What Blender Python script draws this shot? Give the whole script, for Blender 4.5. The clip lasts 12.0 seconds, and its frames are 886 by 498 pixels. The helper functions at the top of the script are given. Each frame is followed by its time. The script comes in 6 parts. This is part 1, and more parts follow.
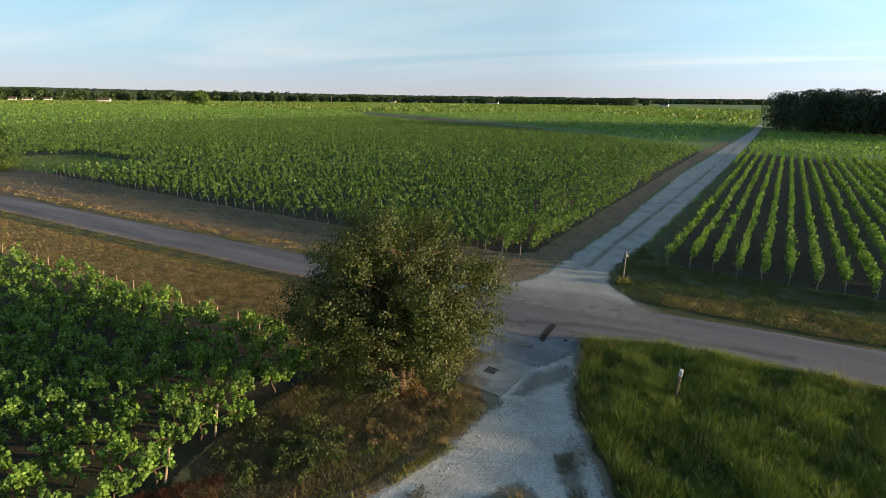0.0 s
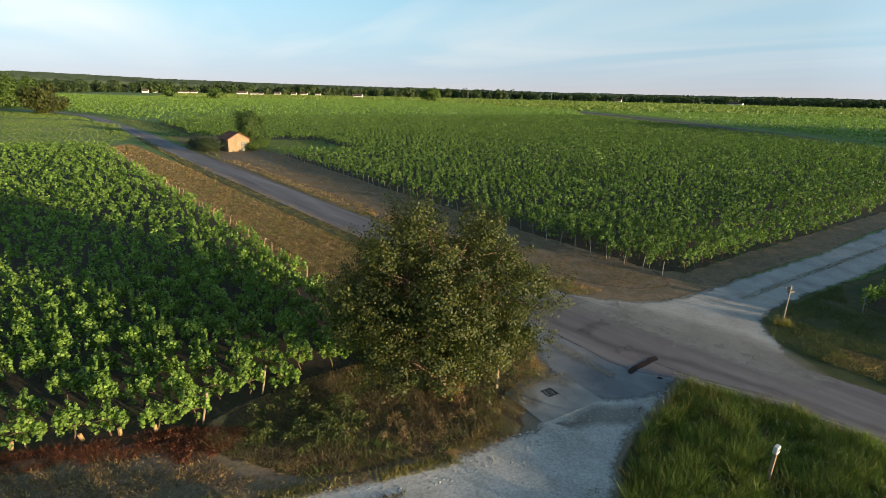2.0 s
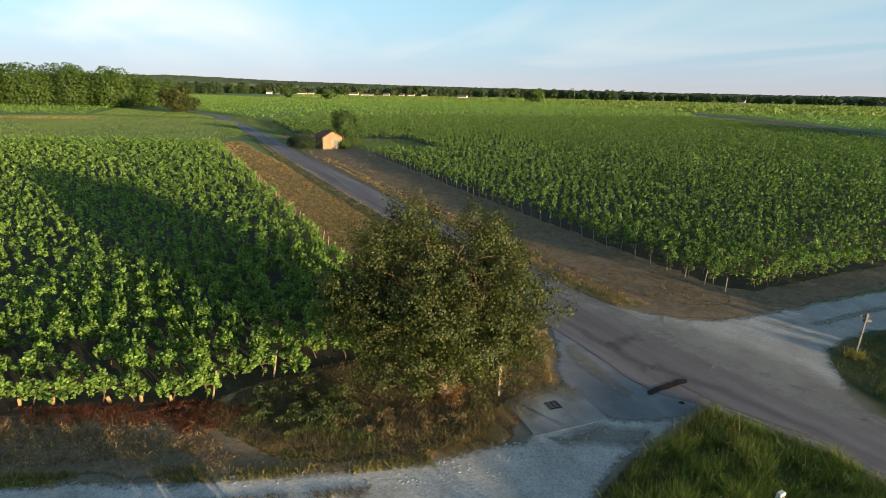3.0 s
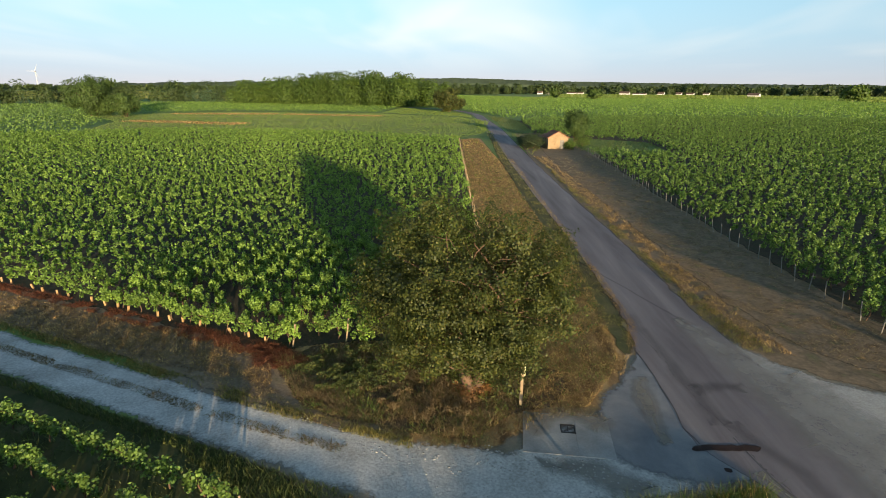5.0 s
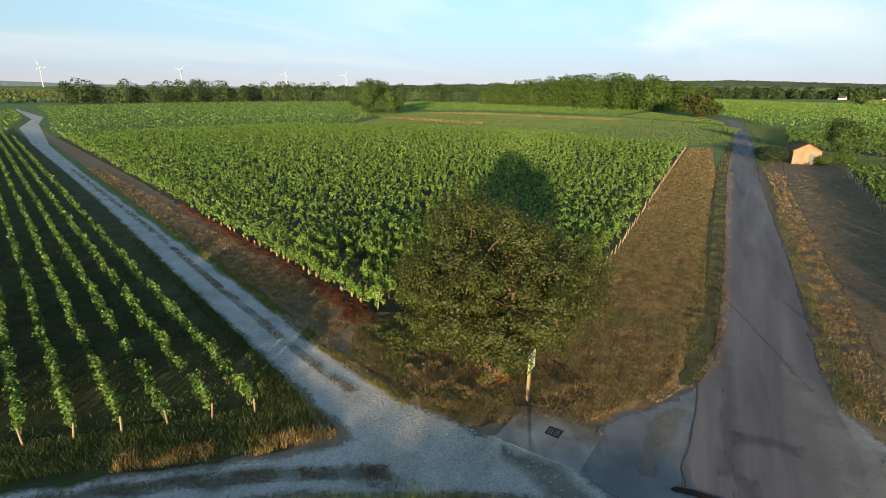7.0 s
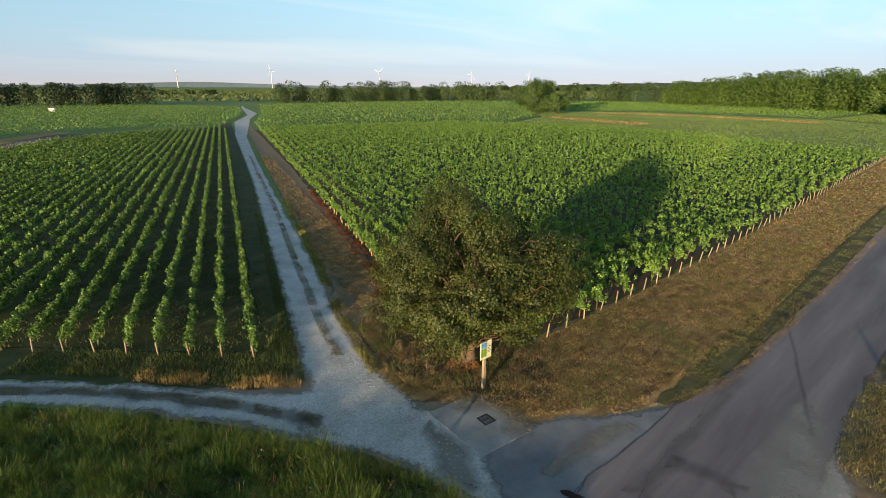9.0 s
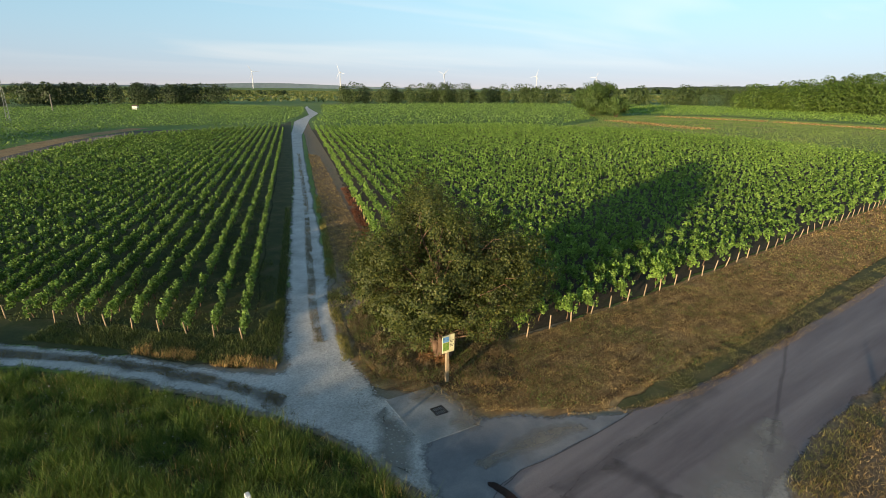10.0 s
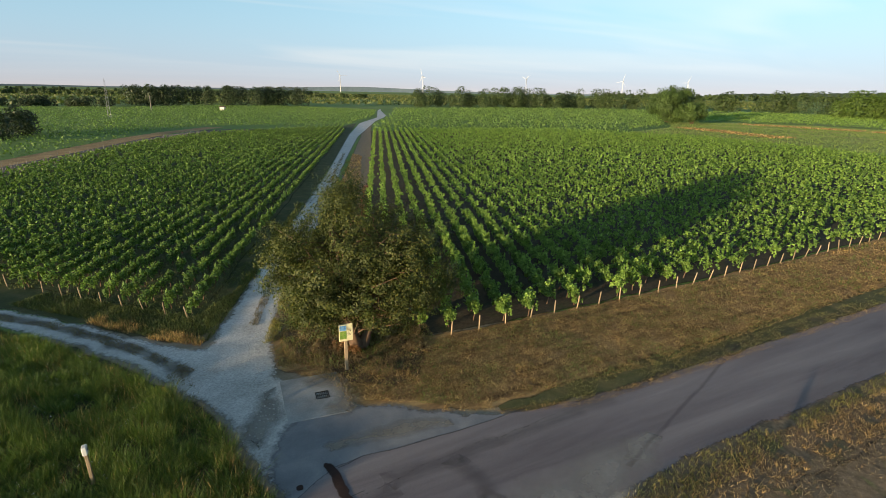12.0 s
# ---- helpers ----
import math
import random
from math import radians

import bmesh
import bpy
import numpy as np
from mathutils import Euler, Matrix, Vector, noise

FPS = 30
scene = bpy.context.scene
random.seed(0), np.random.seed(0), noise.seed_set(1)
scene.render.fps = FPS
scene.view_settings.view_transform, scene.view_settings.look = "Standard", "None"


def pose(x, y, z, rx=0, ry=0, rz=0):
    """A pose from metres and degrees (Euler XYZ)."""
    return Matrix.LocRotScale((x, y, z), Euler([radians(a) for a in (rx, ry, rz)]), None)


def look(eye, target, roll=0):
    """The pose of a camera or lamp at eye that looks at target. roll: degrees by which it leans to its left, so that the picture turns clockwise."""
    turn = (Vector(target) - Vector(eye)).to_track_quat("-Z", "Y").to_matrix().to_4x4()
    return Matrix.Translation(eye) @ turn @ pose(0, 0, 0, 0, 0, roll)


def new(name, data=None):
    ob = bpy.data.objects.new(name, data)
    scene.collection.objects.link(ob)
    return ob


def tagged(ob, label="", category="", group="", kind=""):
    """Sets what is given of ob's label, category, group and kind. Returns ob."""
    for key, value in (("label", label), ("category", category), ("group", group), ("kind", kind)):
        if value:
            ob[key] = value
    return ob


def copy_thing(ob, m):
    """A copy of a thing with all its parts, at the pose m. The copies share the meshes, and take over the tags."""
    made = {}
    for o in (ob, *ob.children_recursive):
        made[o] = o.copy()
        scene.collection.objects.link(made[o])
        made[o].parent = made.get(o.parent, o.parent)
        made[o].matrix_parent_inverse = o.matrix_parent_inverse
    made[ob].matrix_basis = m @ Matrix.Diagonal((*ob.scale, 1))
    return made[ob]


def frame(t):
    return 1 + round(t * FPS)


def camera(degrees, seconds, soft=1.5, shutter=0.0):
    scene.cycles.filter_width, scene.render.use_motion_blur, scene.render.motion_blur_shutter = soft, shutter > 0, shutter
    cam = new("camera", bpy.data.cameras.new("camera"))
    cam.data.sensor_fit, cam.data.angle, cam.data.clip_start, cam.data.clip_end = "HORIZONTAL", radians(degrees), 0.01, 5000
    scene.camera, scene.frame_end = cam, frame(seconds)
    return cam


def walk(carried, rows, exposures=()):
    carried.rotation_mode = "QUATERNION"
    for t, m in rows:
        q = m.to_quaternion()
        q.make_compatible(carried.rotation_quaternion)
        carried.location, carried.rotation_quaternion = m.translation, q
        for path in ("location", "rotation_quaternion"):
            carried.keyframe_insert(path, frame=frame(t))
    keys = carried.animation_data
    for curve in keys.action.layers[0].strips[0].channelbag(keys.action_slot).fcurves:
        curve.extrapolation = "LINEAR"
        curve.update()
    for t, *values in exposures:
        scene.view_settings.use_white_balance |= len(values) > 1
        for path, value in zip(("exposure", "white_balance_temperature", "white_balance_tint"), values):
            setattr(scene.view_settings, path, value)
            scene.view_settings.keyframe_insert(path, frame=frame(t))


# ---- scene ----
# ================= camera =================
cam = camera(80.04, 12.0, soft=0.6)
ROWS = [
    (0.0, -2.05, -20.39, 11.26, -0.00, -15.94, 0.62),
    (0.5, -0.79, -19.97, 11.18, 6.76, -16.15, 0.81),
    (1.0, 0.55, -19.54, 11.13, 13.13, -16.23, 0.93),
    (1.5, 1.87, -18.96, 11.08, 18.43, -16.39, 1.08),
    (2.0, 3.22, -18.25, 11.04, 23.06, -16.46, 1.22),
    (2.5, 4.74, -17.35, 11.04, 28.81, -16.57, 1.06),
    (4.5, 10.33, -12.92, 11.17, 52.88, -16.81, 1.03),
    (5.0, 11.80, -11.09, 11.20, 62.24, -16.94, 0.31),
    (5.5, 12.89, -9.61, 11.17, 69.68, -16.91, 0.43),
    (6.0, 13.94, -7.91, 11.19, 76.75, -16.91, 0.60),
    (6.5, 14.76, -6.18, 11.20, 82.66, -16.90, 0.55),
    (7.0, 15.44, -4.29, 11.25, 88.56, -16.90, 0.64),
    (9.0, 15.85, 3.32, 11.27, 107.51, -17.09, 0.30),
    (9.5, 15.58, 5.05, 11.28, 110.95, -17.08, 0.37),
    (10.0, 15.21, 6.84, 11.24, 114.13, -16.94, 0.64),
    (10.5, 14.60, 8.40, 11.18, 116.50, -16.88, 0.71),
    (11.0, 13.96, 10.09, 11.18, 118.84, -16.81, 0.81),
    (11.5, 13.26, 11.61, 11.17, 120.81, -16.77, 0.89),
    (12.0, 12.42, 13.17, 11.10, 122.59, -16.60, 1.03),
]


def aim(yaw, pitch):
    a, b = radians(yaw), radians(pitch)
    return Vector((-math.sin(a) * math.cos(b), math.cos(a) * math.cos(b), math.sin(b)))


walk(cam, [(t, look((x, y, z), Vector((x, y, z)) + aim(yaw, pitch), roll)) for t, x, y, z, yaw, pitch, roll in ROWS],
     [(0.0, 0.97, 7800, 10)])

# ================= sky and sun =================
SUN_DIR = Vector((0.985, -0.17, 0.0)).normalized()   # towards the sun, along the ground
SUN_EL = radians(5.1)
SUN_POWER, SKY_POWER = 5.0, 0.14

world = bpy.data.worlds.new("evening_sky")
scene.world = world
world.use_nodes = True
wn, wl = world.node_tree.nodes, world.node_tree.links
wn.clear()
w_out = wn.new("ShaderNodeOutputWorld")
w_bg = wn.new("ShaderNodeBackground")
w_sky = wn.new("ShaderNodeTexSky")
w_sky.sky_type = "NISHITA"
w_sky.sun_disc = False
w_sky.sun_elevation = SUN_EL
w_sky.sun_rotation = math.atan2(SUN_DIR.x, SUN_DIR.y)
w_sky.air_density, w_sky.dust_density, w_sky.ozone_density = 1.0, 0.3, 2.5
w_bg.inputs["Strength"].default_value = SKY_POWER
# thin high cloud, drawn out into streaks, thicker towards the horizon
w_co = wn.new("ShaderNodeTexCoord")
w_sep = wn.new("ShaderNodeSeparateXYZ")
wl.new(w_co.outputs["Generated"], w_sep.inputs[0])


def w_math(op, a, b=None):
    n = wn.new("ShaderNodeMath")
    n.operation = op
    for k, v in enumerate((a, b)):
        if v is None:
            continue
        if isinstance(v, (int, float)):
            n.inputs[k].default_value = v
        else:
            wl.new(v, n.inputs[k])
    return n.outputs[0]


w_up = w_math("MAXIMUM", w_math("ADD", w_sep.outputs["Z"], 0.07), 0.02)
w_cx, w_cy = w_math("DIVIDE", w_sep.outputs["X"], w_up), w_math("DIVIDE", w_sep.outputs["Y"], w_up)
w_comb = wn.new("ShaderNodeCombineXYZ")
wl.new(w_math("MULTIPLY", w_cx, 0.55), w_comb.inputs[0])
wl.new(w_math("ADD", w_math("MULTIPLY", w_cy, 1.1), w_math("MULTIPLY", w_cx, 0.5)), w_comb.inputs[1])
w_noise = wn.new("ShaderNodeTexNoise")
w_noise.inputs["Scale"].default_value = 0.30
w_noise.inputs["Detail"].default_value = 3.5
w_noise.inputs["Roughness"].default_value = 0.55
w_noise.inputs["Distortion"].default_value = 0.6
wl.new(w_comb.outputs[0], w_noise.inputs["Vector"])
w_ramp = wn.new("ShaderNodeValToRGB")
w_ramp.color_ramp.elements[0].position, w_ramp.color_ramp.elements[1].position = 0.45, 0.74
wl.new(w_noise.outputs["Fac"], w_ramp.inputs[0])
w_haze = w_math("POWER", w_math("SUBTRACT", 1.0, w_math("MINIMUM", w_math("MAXIMUM", w_sep.outputs["Z"], 0.0), 1.0)), 13.0)
w_fac = w_math("MULTIPLY", w_math("MULTIPLY", w_ramp.outputs["Color"], 0.95), w_math("POWER", w_math("SUBTRACT", 1.0, w_math("MAXIMUM", w_sep.outputs["Z"], 0.0)), 3.0))
w_fac = w_math("MULTIPLY", w_fac, w_math("MINIMUM", w_math("MAXIMUM", w_math("MULTIPLY", w_math("SUBTRACT", w_sep.outputs["Z"], 0.02), 12.0), 0.1), 1.0))
w_veil = wn.new("ShaderNodeMixRGB")       # pale air low over the land, deeper blue above
wl.new(w_math("MULTIPLY", w_math("POWER", w_math("SUBTRACT", 1.0, w_math("MINIMUM", w_math("MULTIPLY", w_math("MAXIMUM", w_sep.outputs["Z"], 0.0), 1.5), 1.0)), 1.6), 0.95), w_veil.inputs[0])
w_veil.inputs[2].default_value = (1.28, 2.95, 4.7, 1.0)
wl.new(w_sky.outputs[0], w_veil.inputs[1])
w_low = wn.new("ShaderNodeMixRGB")        # grey haze along the horizon
w_low.inputs[2].default_value = (2.2, 2.27, 2.68, 1.0)
wl.new(w_math("MULTIPLY", w_haze, 0.95), w_low.inputs[0])
wl.new(w_veil.outputs[0], w_low.inputs[1])
w_mix = wn.new("ShaderNodeMixRGB")        # streaks of thin white cloud
w_mix.inputs[2].default_value = (3.7, 3.75, 4.0, 1.0)
wl.new(w_fac, w_mix.inputs[0])
wl.new(w_low.outputs[0], w_mix.inputs[1])
w_dot = wn.new("ShaderNodeVectorMath")    # the sky is brighter on the sun's side
w_dot.operation = "DOT_PRODUCT"
w_dot.inputs[1].default_value = tuple(SUN_DIR)
wl.new(w_co.outputs["Generated"], w_dot.inputs[0])
w_gain = wn.new("ShaderNodeVectorMath")
w_gain.operation = "SCALE"
wl.new(w_mix.outputs[0], w_gain.inputs[0])
w_anti = w_math("MULTIPLY", w_math("POWER", w_math("MAXIMUM", w_math("MULTIPLY", w_dot.outputs["Value"], -1.0), 0.0), 2.0), 0.28)
wl.new(w_math("ADD", w_math("ADD", 0.91, w_anti), w_math("MULTIPLY", w_math("MAXIMUM", w_dot.outputs["Value"], 0.0), 0.95)), w_gain.inputs["Scale"])
wl.new(w_gain.outputs[0], w_bg.inputs["Color"])
wl.new(w_bg.outputs[0], w_out.inputs[0])

sun = new("sun", bpy.data.lights.new("sun", "SUN"))
sun.data.energy, sun.data.angle, sun.data.color = SUN_POWER, radians(0.6), (1.0, 0.84, 0.62)
sun.matrix_world = look((0, 0, 60), Vector((0, 0, 60)) - (SUN_DIR * math.cos(SUN_EL) + Vector((0, 0, math.sin(SUN_EL)))))

# ================= materials =================
def node_mat(name):
    m = bpy.data.materials.new(name)
    m.use_nodes = True
    nt = m.node_tree
    nt.nodes.clear()
    return m, nt.nodes, nt.links


def ramp(nodes, links, fac, stops):
    r = nodes.new("ShaderNodeValToRGB")
    el = r.color_ramp.elements
    while len(el) < len(stops):
        el.new(0.5)
    for e, (p, c) in zip(el, stops):
        e.position, e.color = p, (*c, 1.0)
    links.new(fac, r.inputs[0])
    return r.outputs["Color"]


def noise_tex(nodes, links, vec, scale, detail=6.0, rough=0.6, distort=0.0):
    n = nodes.new("ShaderNodeTexNoise")
    n.inputs["Scale"].default_value = scale
    n.inputs["Detail"].default_value = detail
    n.inputs["Roughness"].default_value = rough
    n.inputs["Distortion"].default_value = distort
    links.new(vec, n.inputs["Vector"])
    return n.outputs["Fac"]


def blend(nodes, links, mode, fac, a, b):
    n = nodes.new("ShaderNodeMixRGB")
    n.blend_type = mode
    for k, v in enumerate((fac, a, b)):
        if isinstance(v, (int, float)):
            n.inputs[k].default_value = v
        elif isinstance(v, tuple):
            n.inputs[k].default_value = (*v, 1.0)
        else:
            links.new(v, n.inputs[k])
    return n.outputs[0]


def surface(name, large, small, scale=0.3, fine=6.0, rough=0.9, bump=0.3, bump_scale=None, metal=0.0, mottle=0.6, per_piece=0.0, stretch=None, aligned=None, fade=0.0, thin=0.0):
    """A surface with stains at one scale and grain at another. large, small: colour stops."""
    m, nodes, links = node_mat(name)
    out, bs = nodes.new("ShaderNodeOutputMaterial"), nodes.new("ShaderNodeBsdfPrincipled")
    geo = nodes.new("ShaderNodeTexCoord") if stretch else nodes.new("ShaderNodeNewGeometry")
    vec = geo.outputs["Object"] if stretch else geo.outputs["Position"]
    if stretch:
        mp = nodes.new("ShaderNodeMapping")
        mp.inputs["Scale"].default_value = stretch
        links.new(vec, mp.inputs["Vector"])
        vec = mp.outputs[0]
    broad = vec
    if aligned:      # stains drawn out along a direction: degrees, metres along, metres across
        mp = nodes.new("ShaderNodeMapping")
        mp.vector_type = "TEXTURE"
        mp.inputs["Rotation"].default_value = (0, 0, radians(aligned[0]))
        mp.inputs["Scale"].default_value = (aligned[1], aligned[2], 1.0)
        links.new(vec, mp.inputs["Vector"])
        broad = mp.outputs[0]
    col = ramp(nodes, links, noise_tex(nodes, links, broad, scale, 5.0, 0.6, 0.4), large)
    fac = noise_tex(nodes, links, vec, fine, 8.0, 0.7)
    col = blend(nodes, links, "MULTIPLY", mottle, col, ramp(nodes, links, fac, small))
    if per_piece:
        info = nodes.new("ShaderNodeObjectInfo")
        col = blend(nodes, links, "MULTIPLY", per_piece, col, ramp(nodes, links, info.outputs["Random"], [(0.0, (0.55, 0.55, 0.55)), (1.0, (1.25, 1.2, 1.15))]))
    links.new(col, bs.inputs["Base Color"])
    bs.inputs["Roughness"].default_value = rough
    bs.inputs["Metallic"].default_value = metal
    bs.inputs["Specular IOR Level"].default_value = 0.25
    if bump:
        b = nodes.new("ShaderNodeBump")
        b.inputs["Strength"].default_value = bump
        b.inputs["Distance"].default_value = 0.03
        links.new(noise_tex(nodes, links, vec, bump_scale or fine, 8.0, 0.7), b.inputs["Height"])
        links.new(b.outputs[0], bs.inputs["Normal"])
    if fade:         # the sheet wears out towards its rim, in crumbs
        at, clear, mix = nodes.new("ShaderNodeAttribute"), nodes.new("ShaderNodeBsdfTransparent"), nodes.new("ShaderNodeMixShader")
        at.attribute_name = "inward"
        crumb = noise_tex(nodes, links, vec, fade, 6.0, 0.75)
        add = nodes.new("ShaderNodeMath")
        add.operation = "ADD"
        links.new(at.outputs["Fac"], add.inputs[0])
        links.new(crumb, add.inputs[1])
        half = nodes.new("ShaderNodeMath")
        half.operation = "MULTIPLY"
        half.inputs[1].default_value = 0.62 if thin else 1.0
        links.new(add.outputs[0], half.inputs[0])
        links.new(ramp(nodes, links, half.outputs[0], [(0.34, (0, 0, 0)), (0.95, (thin * 0.6,) * 3)] if thin else [(0.52, (0, 0, 0)), (0.92, (1, 1, 1))]), mix.inputs[0])
        links.new(clear.outputs[0], mix.inputs[1])
        links.new(bs.outputs[0], mix.inputs[2])
        links.new(mix.outputs[0], out.inputs[0])
    else:
        links.new(bs.outputs[0], out.inputs[0])
    return m


def leafy(name, stops, translucent=0.3, rough=0.55, patch=0.12, patch_stops=((0.3, (0.75, 0.75, 0.75)), (0.7, (1.2, 1.15, 1.0))), patch_mix=0.7):
    """Leaves or blades: each one its own shade, with broad patches across the stand, light passing through."""
    m, nodes, links = node_mat(name)
    out, bs, tr, mix = (nodes.new("ShaderNode" + k) for k in ("OutputMaterial", "BsdfPrincipled", "BsdfTranslucent", "MixShader"))
    geo = nodes.new("ShaderNodeNewGeometry")
    col = ramp(nodes, links, geo.outputs["Random Per Island"], stops)
    col = blend(nodes, links, "MULTIPLY", patch_mix, col, ramp(nodes, links, noise_tex(nodes, links, geo.outputs["Position"], patch, 4.0), list(patch_stops)))
    links.new(col, bs.inputs["Base Color"])
    links.new(blend(nodes, links, "MULTIPLY", 1.0, col, (1.1, 1.3, 0.62)), tr.inputs["Color"])
    bs.inputs["Roughness"].default_value = rough
    bs.inputs["Specular IOR Level"].default_value = 0.3
    mix.inputs[0].default_value = translucent
    links.new(bs.outputs[0], mix.inputs[1])
    links.new(tr.outputs[0], mix.inputs[2])
    links.new(mix.outputs[0], out.inputs[0])
    return m


GREY = [(0.3, (0.6, 0.6, 0.6)), (0.7, (1.15, 1.15, 1.15))]
M_GROUND = surface("green_farmland", [(0.3, (0.085, 0.155, 0.030)), (0.5, (0.115, 0.195, 0.040)), (0.7, (0.15, 0.21, 0.055))], GREY, 0.008, 0.6, 0.95, 0.4)
# brown soil, its colour lowered to stand for shade under the vines
M_SOIL = surface("shade_darkened_soil", [(0.3, (0.045, 0.034, 0.022)), (0.5, (0.072, 0.055, 0.034)), (0.7, (0.046, 0.052, 0.022))], [(0.35, (0.4, 0.4, 0.4)), (0.65, (1.3, 1.3, 1.3))], 0.8, 6.0, 0.95, 0.9, fade=3.5)
M_STUBBLE = surface("dry_mown_grass", [(0.3, (0.11, 0.066, 0.031)), (0.45, (0.30, 0.175, 0.076)), (0.62, (0.46, 0.29, 0.125)), (0.78, (0.16, 0.12, 0.050))], GREY, 1.0, 7.0, 0.95, 0.8, aligned=(151, 2.4, 0.4), fade=3.5)
M_VERGE = surface("green_verge", [(0.3, (0.036, 0.046, 0.015)), (0.5, (0.060, 0.070, 0.021)), (0.7, (0.115, 0.092, 0.042))], GREY, 0.7, 6.0, 0.95, 0.6, fade=3.5)
M_VERGE_DRY = surface("green_and_straw_verge", [(0.3, (0.062, 0.066, 0.023)), (0.5, (0.096, 0.092, 0.034)), (0.7, (0.155, 0.122, 0.054))], GREY, 0.9, 6.0, 0.95, 0.6, fade=2.0)
M_ASPHALT = surface("worn_asphalt", [(0.3, (0.115, 0.095, 0.099)), (0.48, (0.172, 0.146, 0.149)), (0.62, (0.212, 0.183, 0.182)), (0.75, (0.285, 0.258, 0.245))], [(0.3, (0.72, 0.72, 0.72)), (0.7, (1.1, 1.1, 1.1))], 1.0, 22.0, 0.8, 0.3, aligned=(151, 16.0, 1.3), fade=7.0)
M_PATCH = surface("newer_asphalt_patch", [(0.3, (0.140, 0.145, 0.156)), (0.5, (0.20, 0.20, 0.208)), (0.7, (0.27, 0.262, 0.255))], [(0.3, (0.75, 0.75, 0.75)), (0.7, (1.1, 1.1, 1.1))], 0.7, 22.0, 0.8, 0.3, fade=2.5)
M_GRAVEL = surface("pale_limestone_gravel", [(0.25, (0.33, 0.31, 0.28)), (0.45, (0.48, 0.46, 0.43)), (0.75, (0.63, 0.61, 0.58))], [(0.34, (0.45, 0.45, 0.45)), (0.62, (1.2, 1.2, 1.2))], 0.6, 11.0, 0.95, 0.9, fade=3.5)
M_GRAVEL_DULL = surface("dusty_grey_gravel", [(0.25, (0.24, 0.225, 0.205)), (0.45, (0.35, 0.335, 0.31)), (0.75, (0.46, 0.445, 0.42))], [(0.34, (0.5, 0.5, 0.5)), (0.62, (1.15, 1.15, 1.15))], 0.6, 11.0, 0.95, 0.9, fade=3.5)
M_CONCRETE = surface("old_concrete", [(0.3, (0.22, 0.22, 0.215)), (0.7, (0.36, 0.36, 0.35))], GREY, 0.9, 16.0, 0.9, 0.25)
VINE_PATCH = dict(patch=0.85, patch_stops=((0.32, (0.58, 0.62, 0.68)), (0.68, (1.4, 1.35, 1.25))), patch_mix=0.85)
M_VINE = leafy("vine_leaves", [(0.0, (0.068, 0.124, 0.023)), (0.5, (0.136, 0.234, 0.045)), (1.0, (0.240, 0.360, 0.084))], 0.36, **VINE_PATCH)
# darker copy of vine_leaves: the rows' deeper shade is put into the colour
M_VINE_SHADED = leafy("shaded_vine_leaves", [(0.0, (0.049, 0.090, 0.020)), (0.5, (0.104, 0.182, 0.041)), (1.0, (0.205, 0.308, 0.076))], 0.34, **VINE_PATCH)
M_TREE = leafy("elm_leaves", [(0.0, (0.028, 0.042, 0.010)), (0.6, (0.056, 0.072, 0.017)), (1.0, (0.112, 0.112, 0.030))], 0.3, patch=1.3, patch_stops=((0.32, (0.55, 0.6, 0.65)), (0.68, (1.45, 1.38, 1.2))), patch_mix=0.85)
M_WOODS = leafy("wood_leaves", [(0.0, (0.036, 0.068, 0.014)), (0.6, (0.068, 0.120, 0.022)), (1.0, (0.105, 0.160, 0.032))], 0.25, patch=0.03)
M_SHEDTREE = leafy("walnut_leaves", [(0.0, (0.030, 0.060, 0.015)), (1.0, (0.078, 0.128, 0.032))], 0.25)
# dark leaves of conifers and hedges, also painting the east wood's shade
M_DARKWOODS = leafy("conifer_and_shaded_leaves", [(0.0, (0.016, 0.030, 0.013)), (1.0, (0.040, 0.062, 0.022))], 0.1)
M_GRASS = leafy("meadow_grass", [(0.0, (0.048, 0.084, 0.018)), (0.6, (0.108, 0.168, 0.036)), (0.94, (0.205, 0.265, 0.068)), (1.0, (0.32, 0.25, 0.12))], 0.36, patch=1.1)
M_DRY = leafy("dry_grass", [(0.0, (0.11, 0.066, 0.030)), (0.5, (0.28, 0.175, 0.078)), (1.0, (0.56, 0.40, 0.19))], 0.3, patch=1.5, patch_stops=((0.36, (0.38, 0.36, 0.36)), (0.64, (1.5, 1.42, 1.3))), patch_mix=0.9)
M_FALLOWGRASS = leafy("fallow_grass_blades", [(0.0, (0.11, 0.17, 0.036)), (0.6, (0.145, 0.21, 0.046)), (1.0, (0.19, 0.235, 0.062))], 0.3, patch=0.05)
M_FRINGE = leafy("verge_fringe", [(0.0, (0.085, 0.090, 0.026)), (0.6, (0.19, 0.17, 0.052)), (1.0, (0.38, 0.29, 0.12))], 0.34, patch=1.2)
M_WEED = leafy("dull_weeds", [(0.0, (0.042, 0.062, 0.017)), (0.6, (0.082, 0.112, 0.030)), (1.0, (0.17, 0.17, 0.062))], 0.25, patch=0.6)
M_HEADLAND = surface("bare_headland", [(0.3, (0.11, 0.076, 0.046)), (0.45, (0.24, 0.165, 0.10)), (0.58, (0.16, 0.115, 0.07)), (0.72, (0.15, 0.15, 0.06))], [(0.35, (0.45, 0.45, 0.45)), (0.65, (1.25, 1.25, 1.25))], 0.9, 5.0, 0.95, 0.7, fade=3.5)
